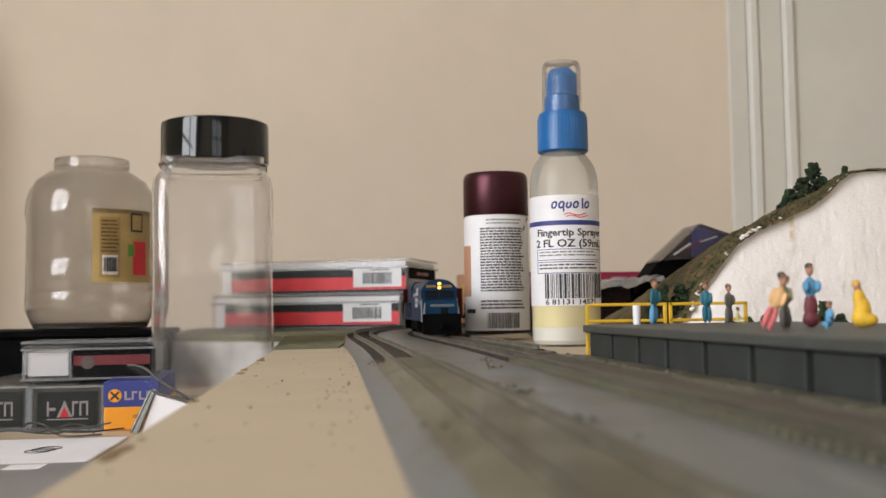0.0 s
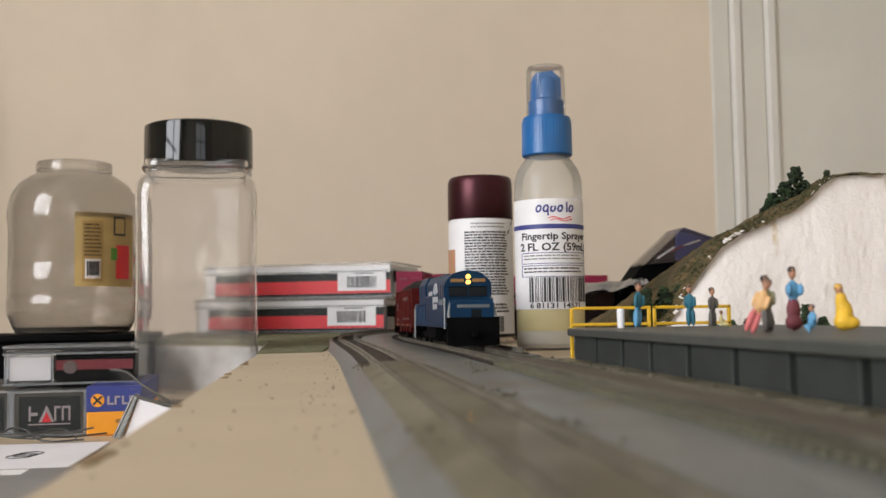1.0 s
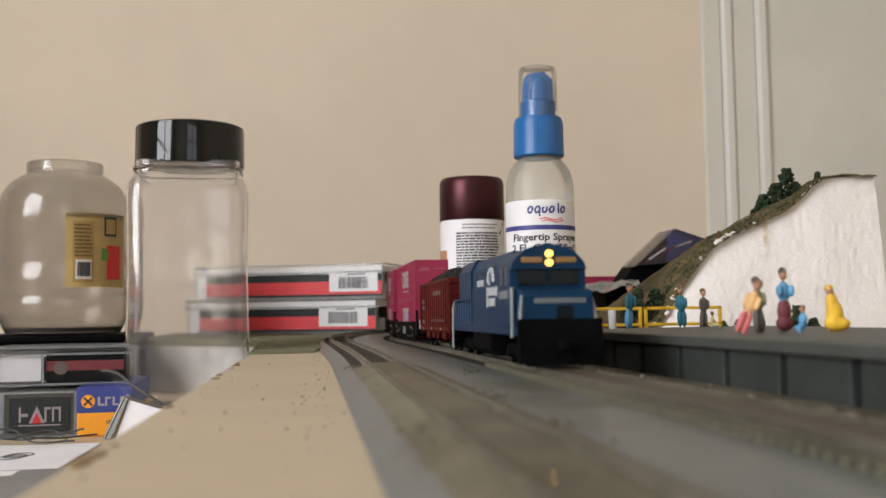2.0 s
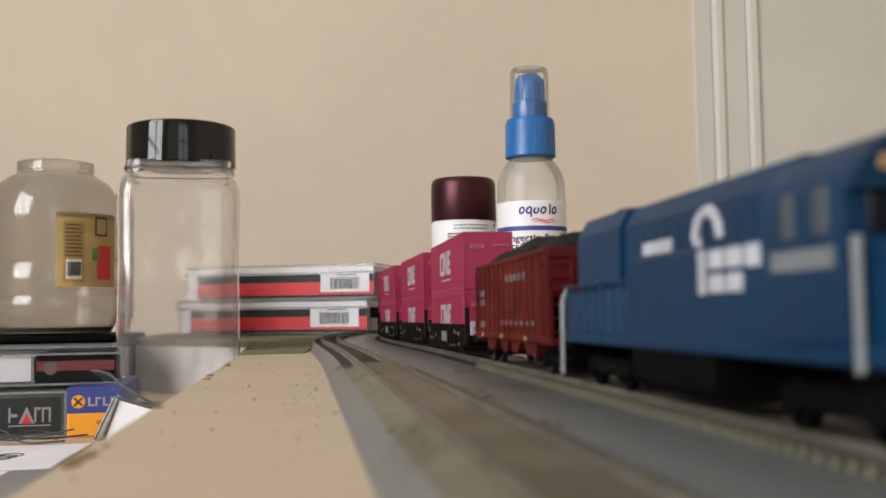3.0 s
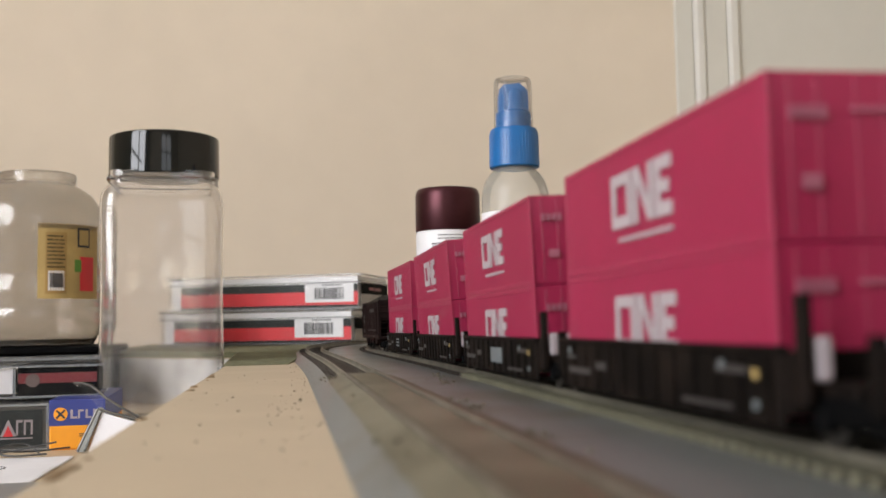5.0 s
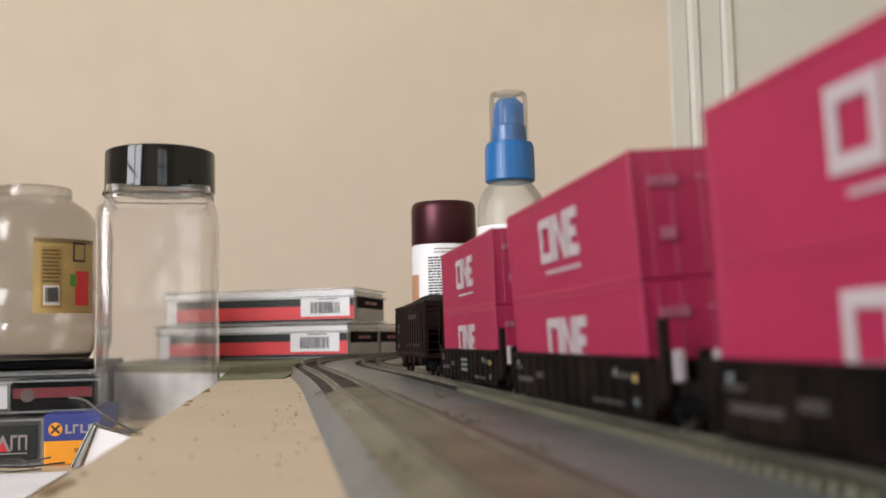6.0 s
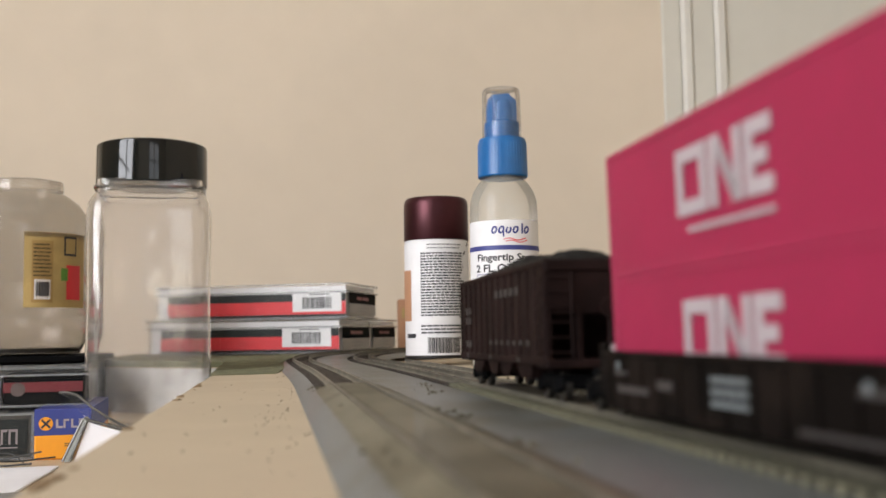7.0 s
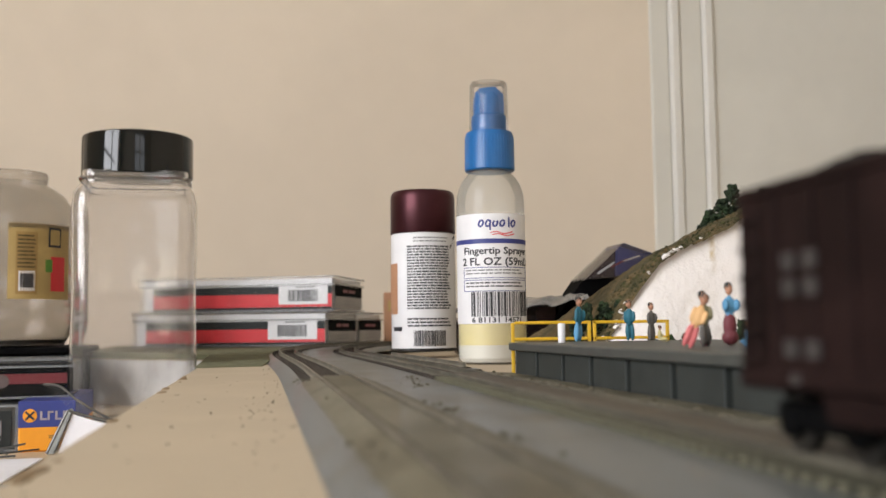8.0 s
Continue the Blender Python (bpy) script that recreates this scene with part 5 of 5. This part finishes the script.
def hopper(length, paint, note):
    L = length / 2
    ob = thing("hopper_car", note, "freight car", "hopper cars")
    W, Z0, Z1 = 9.3, 6.2, 25.3
    body = prism([(-L, Z1), (-L, 16), (-L + 12, 8), (-L + 14, Z0 - 2.4), (-L + 22, Z0 - 2.4), (-L + 27, 8), (-L + 33, Z0 - 2.4), (-3, Z0 - 2.4), (0, 8), (3, Z0 - 2.4), (L - 33, Z0 - 2.4), (L - 27, 8), (L - 22, Z0 - 2.4), (L - 14, Z0 - 2.4), (L - 12, 8), (L, 16), (L, Z1)], 2 * W - 1.2, "x", -W + 0.6)
    part("hopper_body", body, paint, ob)
    for x in (-W, W - 0.6):
        part("side_sheet", boxed(x, x + 0.6, -L, L, 8, Z1, bevel=0.1), paint, ob)
        part("top_chord", boxed(x - 0.35, x + 0.95, -L - 0.3, L + 0.3, Z1 - 0.6, Z1 + 0.6, bevel=0.2), paint, ob)
        part("side_sill", boxed(x - 0.3, x + 0.9, -L - 0.6, L + 0.6, 6.6, 8.2, bevel=0.2), paint, ob)
        for k in range(14):
            y = -L + 0.8 + k * (2 * L - 1.6) / 13
            part("side_rib", boxed(x - 0.3 if x < 0 else x + 0.5, x + 0.1 if x < 0 else x + 0.9, y - 0.45, y + 0.45, 8, Z1 - 0.5, bevel=0.1), paint, ob)
    for y in (-L, L):
        part("end_chord", boxed(-W, W, y - 0.5, y + 0.5, Z1 - 1.6, Z1 + 0.5, bevel=0.2), paint, ob)
        d = -1 if y < 0 else 1
        part("end_platform", boxed(-W, W, min(y - 7 * d, y + 0.8 * d), max(y - 7 * d, y + 0.8 * d), 6.2, 7.8, bevel=0.2), paint, ob)
        for x in (-W + 0.5, -3, 3, W - 0.5):
            bm = bmesh.new()
            block(bm, x - 0.55, x + 0.55, min(y - 0.9 * d, y + 0.3 * d), max(y - 0.9 * d, y + 0.3 * d), 7.6, 17.5, bevel=0.1)
            part("end_post", bm, paint, ob)
        bm = bmesh.new()
        rod(bm, (-W - 0.7, y - d * 4.2, 8.6), (-W - 0.7, y - d * 4.2, 23.2), 0.16, 4)
        ladder = part("side_ladder", bm, paint, ob)
        for k in range(6):
            bm = bmesh.new()
            rod(bm, (-W - 0.7, y - d * 0.6, 9 + k * 2.7), (-W - 0.7, y - d * 4.2, 9 + k * 2.7), 0.2, 4)
            part("rung", bm, paint, ladder)
        bm = bmesh.new()
        rod(bm, (-W + 4.6, y + d * 0.9, 8), (-W + 4.6, y + d * 0.9, 23.5), 0.22, 4)
        ladder = part("end_ladder", bm, paint, ob)
        for k in range(6):
            bm = bmesh.new()
            rod(bm, (-W + 0.4, y + d * 0.9, 9 + k * 2.7), (-W + 4.6, y + d * 0.9, 9 + k * 2.7), 0.22, 4)
            part("rung", bm, paint, ladder)
        brake = bmesh.new()
        rod(brake, (2.6, y + d * 0.4, 17), (2.6, y + d * 1.3, 17), 1.9, 14)
        part("brake_wheel", brake, paint, ob)
        part("coupler", boxed(-0.9, 0.9, min(y, y + 8 * d), max(y, y + 8 * d), 4.4, 6.2, bevel=0.3), M_BLACK, ob)
    heap = bmesh.new()
    bmesh.ops.create_grid(heap, x_segments=18, y_segments=70, size=0.5, matrix=Matrix.Translation((0, 0, Z1)) @ Matrix.Diagonal((2 * W - 1.6, 2 * L - 1.2, 1, 1)))
    for v in heap.verts:
        u, w = v.co.x / (W - 0.8), v.co.y / (L - 0.6)
        v.co.z = Z1 - 1 + (1 - u * u) ** 0.7 * (1 - w ** 8) * ((2.5 if paint is M_HOPBLK else 3.9) + 2.8 * abs(math.sin(v.co.y * math.pi / (L * 0.98) + 1.57)) ** 0.8) + noise.noise((v.co.x * 0.9, v.co.y * 0.9, length)) * 0.5
    part("coal_load", heap, M_COAL, ob, "heaped black coal load")
    marks = bmesh.new()
    for y0, z0, w, h in [(y0, z0, 2.4, 1.6) for y0 in (26.5, 30.2) for z0 in (17.4, 15.0, 9.4)] + [(-22 + 4.6 * k, 20.2, 2.6, 1.6) for k in range(5)] + [(-30 + 5.5 * k, 10.2, 2.0, 1.0) for k in range(7)]:
        block(marks, -W - 0.42, -W - 0.3, y0, y0 + w, z0, z0 + h)
    part("print", marks, M_FAINT if paint is M_HOPBLK else M_STENCIL, ob, "faded pale stencil bars")
    for y in (-22, 4, 30):
        part("print", boxed(-W - 0.42, -W - 0.3, y, y + 1.6, 7.0, 7.9), M_TAN if paint is M_HOPRED else M_FAINT, ob, "small reflector plate")
    bogie(ob, -L + 9)
    bogie(ob, L - 9)
    return ob


def locomotive():
    """The cab towards -y; z is over the rail's top."""
    ob = thing("locomotive", "blue diesel model locomotive with white trim and lit headlights", "locomotive")
    part("frame", boxed(-9.2, 9.2, -52, 57, 7.4, 9.4, bevel=0.3), M_BLUE, ob, "blue walkway frame")
    part("fuel_tank", prism([(-8.6, 7.4), (-8.6, 3.2), (-6.5, 1.3), (6.5, 1.3), (8.6, 3.2), (8.6, 7.4)], 30, "y", -10), M_BLACK, ob, "black fuel tank")
    part("hood", prism([(-7.4, 9.4), (-7.4, 25.8), (-5.6, 28.8), (5.6, 28.8), (7.4, 25.8), (7.4, 9.4)], 78, "y", -28), M_BLUE, ob, "blue long hood", smooth=30)
    part("radiator", prism([(-8.0, 17.0), (-8.0, 26.0), (-6.2, 29.1), (6.2, 29.1), (8.0, 26.0), (8.0, 17.0)], 24, "y", 26.6), M_BLUE, ob, "wide blue radiator section")
    part("side_cabinet", boxed(-9.1, -7.2, -26, 18, 8.6, 20.4, bevel=0.4), M_BLUE, ob, "flush blue side cabinet")
    part("side_cabinet", boxed(7.2, 9.1, -26, 18, 8.6, 20.4, bevel=0.4), M_BLUE, ob, "flush blue side cabinet")
    for x in (-8.9, 7.3):
        part("side_cabinet", boxed(x, x + 1.6, 18.4, 56, 8.6, 16.6, bevel=0.3), M_BLUE, ob, "low blue side cabinet")
        for k in range(7):
            part("cabinet_door", boxed(x - 0.22 if x < 0 else x + 1.5, x + 0.1 if x < 0 else x + 1.82, 19.4 + k * 5.2, 23.8 + k * 5.2, 9.4, 16, bevel=0.08), M_BLUE, ob)
    for x in (-7.6, 7.4):
        for k in range(10):
            y = -25 + k * 4.7
            part("hood_door", boxed(x, x + 0.2, y, y + 4.2, 20.6, 24.6, bevel=0.08), M_BLUE, ob)
    part("exhaust_stack", boxed(-2, 2, -6, -1, 27.8, 29.2, bevel=0.3), M_BLUE, ob)
    fan = bmesh.new()
    bmesh.ops.create_cone(fan, cap_ends=True, segments=24, radius1=5, radius2=5, depth=0.9, matrix=Matrix.Translation((0, 36, 29.3)))
    part("roof_fan", fan, M_BLACK, ob)
    roof = [(-9.4, 23.4), (-9.0, 24.8), (-7.8, 26.4), (-5.6, 28.3), (-2.8, 29.2), (0, 29.6), (2.8, 29.2), (5.6, 28.3), (7.8, 26.4), (9.0, 24.8), (9.4, 23.4)]
    cab = part("cab", prism([(-9.4, 9.4)] + roof + [(9.4, 9.4)], 17, "y", -42), M_BLUE, ob, "blue cab with a rounded roof", smooth=35)
    part("brow", prism(roof, 1.6, "y", -43.2), M_BLUE, cab, "blue rounded cab brow", smooth=35)
    for x0, x1 in ((-7.4, -0.4), (0.4, 7.4)):
        part("windscreen", boxed(x0, x1, -42.5, -42.05, 19.6, 23.2, bevel=0.1), M_GLASS, cab, "dark windscreen")
        part("number_board", boxed(x0 + 0.6 if x0 < 0 else 1.7, -1.7 if x0 < 0 else x1 - 0.6, -43.7, -43.1, 24.9, 26.3, bevel=0.15), M_NUMBER, cab, "dim lit number board")
    for x in (-9.55, 9.35):
        for y in (-39, -32.5):
            part("side_window", boxed(x, x + 0.2, y, y + 2.6, 19.6, 24.0, bevel=0.08), M_CABPANE, cab, "pale grey side window")
    for z in (24.9, 27.1):
        lamp = bmesh.new()
        bmesh.ops.create_cone(lamp, cap_ends=True, segments=20, radius1=0.85, radius2=0.85, depth=1.2, matrix=Matrix.Translation((0, -43.8, z)) @ Matrix.Rotation(radians(90), 4, "X"))
        part("headlight", lamp, M_LAMP, cab, "lit warm headlight")
    nose = part("nose", prism([(-42.2, 9.4), (-52, 9.4), (-52, 16.6), (-50.6, 18.0), (-42.2, 19.0)], 16.6, "x", -8.3), M_BLUE, ob, "blue short nose")
    part("print", boxed(-5.8, 6.6, -52.25, -52.02, 15.0, 16.2, bevel=0.05), M_PALE, nose, "pale lettering as a plain bar")
    part("nose_door", boxed(-0.4, 3.4, -52.22, -52.03, 9.6, 14.4, bevel=0.05), M_GLASS, nose, "dark nose door")
    part("pilot", prism([(-51, 1.0), (-54.6, 1.0), (-54.0, 11.4), (-52.05, 11.4)], 19.8, "x", -9.9), M_BLACK, ob, "black pilot plate with steps")
    part("plow", prism([(-8.6, 0.7), (8.6, 0.7), (9.0, 4.4), (-9.0, 4.4)], 1.4, "y", -56), M_BLACK, ob, "black snow plough")
    part("coupler", boxed(-1.1, 1.1, -59, -52, 4.0, 6.4, bevel=0.3), M_BLACK, ob)
    part("coupler", boxed(-1.1, 1.1, 56, 62, 4.0, 6.4, bevel=0.3), M_BLACK, ob)
    part("rear_plate", boxed(-9.2, 9.2, 56.8, 57.8, 1.6, 9.4, bevel=0.2), M_BLACK, ob, "black rear end plate")
    for x in (-9.1, 9.1):
        hand = bmesh.new()
        rod(hand, (x, 19, 17.4), (x, 57, 17.4), 0.22, 5)
        for k in range(8):
            rod(hand, (x, 19 + k * 5, 9), (x, 19 + k * 5, 17.4), 0.18, 5)
        part("handrail", hand, M_BLUE, ob, "thin blue handrail")
        grab = bmesh.new()
        rod(grab, (x * 1.02, -43.5, 7.0), (x * 1.02, -43.5, 19), 0.5, 6)
        part("grab_rail", grab, M_GRAB, ob, "pale upright grab rail")
        grab = bmesh.new()
        rod(grab, (x * 1.0, -51.6, 3.4), (x * 0.98, -51.4, 13.4), 0.5, 6)
        rod(grab, (x * 0.98, -51.4, 13.4), (x * 0.9, -50.2, 16.8), 0.45, 6)
        part("grab_rail", grab, M_GRAB, ob, "pale bent grab rail")
        grab = bmesh.new()
        rod(grab, (x * 1.02, 57.6, 1.6), (x * 1.02, 57.2, 15), 0.55, 6)
        rod(grab, (x * 1.02, 57.2, 15), (x * 0.95, 55.5, 17.4), 0.5, 6)
        part("grab_rail", grab, M_GRAB, ob, "pale rear grab rail")
        for y in (-50, 54):
            for z in (1.8, 4.2, 6.4):
                part("step", boxed(x * 0.92 - 0.8, x * 0.92 + 0.8, y - 2, y + 2, z, z + 0.5, bevel=0.1), M_BLACK, ob)
    for x in (-1, 1):
        arch = bmesh.new()
        for k in range(9):
            a0, a1 = math.pi * k / 9, math.pi * (k + 1) / 9
            rod(arch, (x * 7.65, -7.4 - 3.6 * math.cos(a0), 21.4 + 3.6 * math.sin(a0)), (x * 7.65, -7.4 - 3.6 * math.cos(a1), 21.4 + 3.6 * math.sin(a1)), 0.75, 5)
        block(arch, min(x * 7.55, x * 7.8), max(x * 7.55, x * 7.8), -5, -3, 20.7, 21.6)
        part("print", arch, M_SOFTWHITE, ob, "white arched mark")
        small = bmesh.new()
        block(small, min(x * 7.62, x * 7.8), max(x * 7.62, x * 7.8), 5, 16.5, 20.8, 22.6)
        part("print", small, M_SOFTWHITE, ob, "white lettering as a plain bar")
        bars = bmesh.new()
        for y0, y1, z0, z1 in ((-9.6, -7.6, 14.6, 20), (-15, -10.6, 17.6, 19.8), (-15, -10.6, 14.8, 16.9), (-20, -15.8, 17.6, 19.8), (-20, -15.8, 14.8, 16.9), (-25.2, -20.8, 17.4, 19.8)):
            block(bars, min(x * 9.05, x * 9.28), max(x * 9.05, x * 9.28), y0, y1, z0, z1)
        part("print", bars, M_SOFTWHITE, ob, "white slotted bars on the side")
        part("print", boxed(min(x * 9.42, x * 9.55), max(x * 9.42, x * 9.55), -40, -27.5, 16.4, 18.4), M_PALE, cab, "pale bar on the cab side")
    for y in (-33, 40):
        bogie(ob, y, M_BLACK, 2, 8.0)
    return ob


# ---- what moves ----
RUN_T = np.array([0, 0.5, 1.0, 1.7, 2.8, 3.2, 3.5, 4.0, 4.2, 4.7, 5.8, 6.2, 6.8, 7.2, 7.5, 8.0])
RUN_S = np.array([751, 682, 610.5, 510.5, 336.5, 278.5, 234.5, 153, 120.5, 45.5, -134.5, -197.5, -297, -363, -408.5, -493])
RUN_V = np.gradient(RUN_S, RUN_T)


def run(t):
    """How far the first container's front still is, gliding through the known spots."""
    i = int(np.clip(np.searchsorted(RUN_T, t) - 1, 0, len(RUN_T) - 2))
    w = RUN_T[i + 1] - RUN_T[i]
    u = (t - RUN_T[i]) / w
    return float((1 + 2 * u) * (1 - u) ** 2 * RUN_S[i] + u * (1 - u) ** 2 * w * RUN_V[i] + u * u * (3 - 2 * u) * RUN_S[i + 1] + u * u * (u - 1) * w * RUN_V[i + 1])


def car_pose(t, centre, half, lift=0.0, lean=0.0):
    """Where a car stands whose middle is so far behind the first container's front."""
    s = run(t) + centre
    ax, ay, az, _ = spot(s - half)
    bx, by, bz, _ = spot(s + half)
    m = Matrix.Translation(((ax + bx) / 2 * MM, (ay + by) / 2 * MM, (az + bz) / 2 * MM))
    flat = math.hypot(bx - ax, by - ay)
    return m @ Matrix.Rotation(math.atan2(ax - bx, by - ay), 4, "Z") @ Matrix.Rotation(math.atan2(bz - az, flat), 4, "X") @ Matrix.Rotation(radians(-lean), 4, "Y") @ Matrix.Translation((0, 0, lift * MM))


loco = locomotive()
red_hopper = hopper(82, M_HOPRED, "oxide red model hopper car loaded with coal")
dark_hopper = hopper(82.1, M_HOPBLK, "dark brown model hopper car loaded with coal")
well = well_car()
box_one = container()
MOVERS = [(loco, -182, 35, 0, 0), (red_hopper, -72.5, 31, 0, 0), (dark_hopper, 546.7, 31, 0, 0)]
LEANS = (0, 0.3, 2.0, 3.6, 1.2)  # the loose loads lean a little
wells = [well] + [copy_thing(well, Matrix()) for _ in range(4)]
for i in range(5):
    car = wells[i]
    MOVERS.append((car, 99 * i + 38.1, 46, 0, LEANS[i] * 0.5))
    if i in (0, 2):
        part("print", boxed(-9.32, -9.16, -10, 2, 4.0, 7.4), M_PALE, car, "pale rectangular panel")
    elif i == 4:
        for z in (4.2, 5.5, 6.8):
            part("print", boxed(-9.32, -9.16, -6, 3, z, z + 0.7), M_PALE, car, "thin pale bars")
    for level in (2.3, 2.3 + CH):
        first = i == 0 and level < 3
        MOVERS.append((box_one if first else copy_thing(box_one, Matrix()), 99 * i + 38.1, 46, level, LEANS[i]))


def motions():
    for ob, centre, half, lift, lean in MOVERS:
        walk(ob, [(k * 0.2, car_pose(k * 0.2, centre, half, lift, lean)) for k in range(41)])


motions()
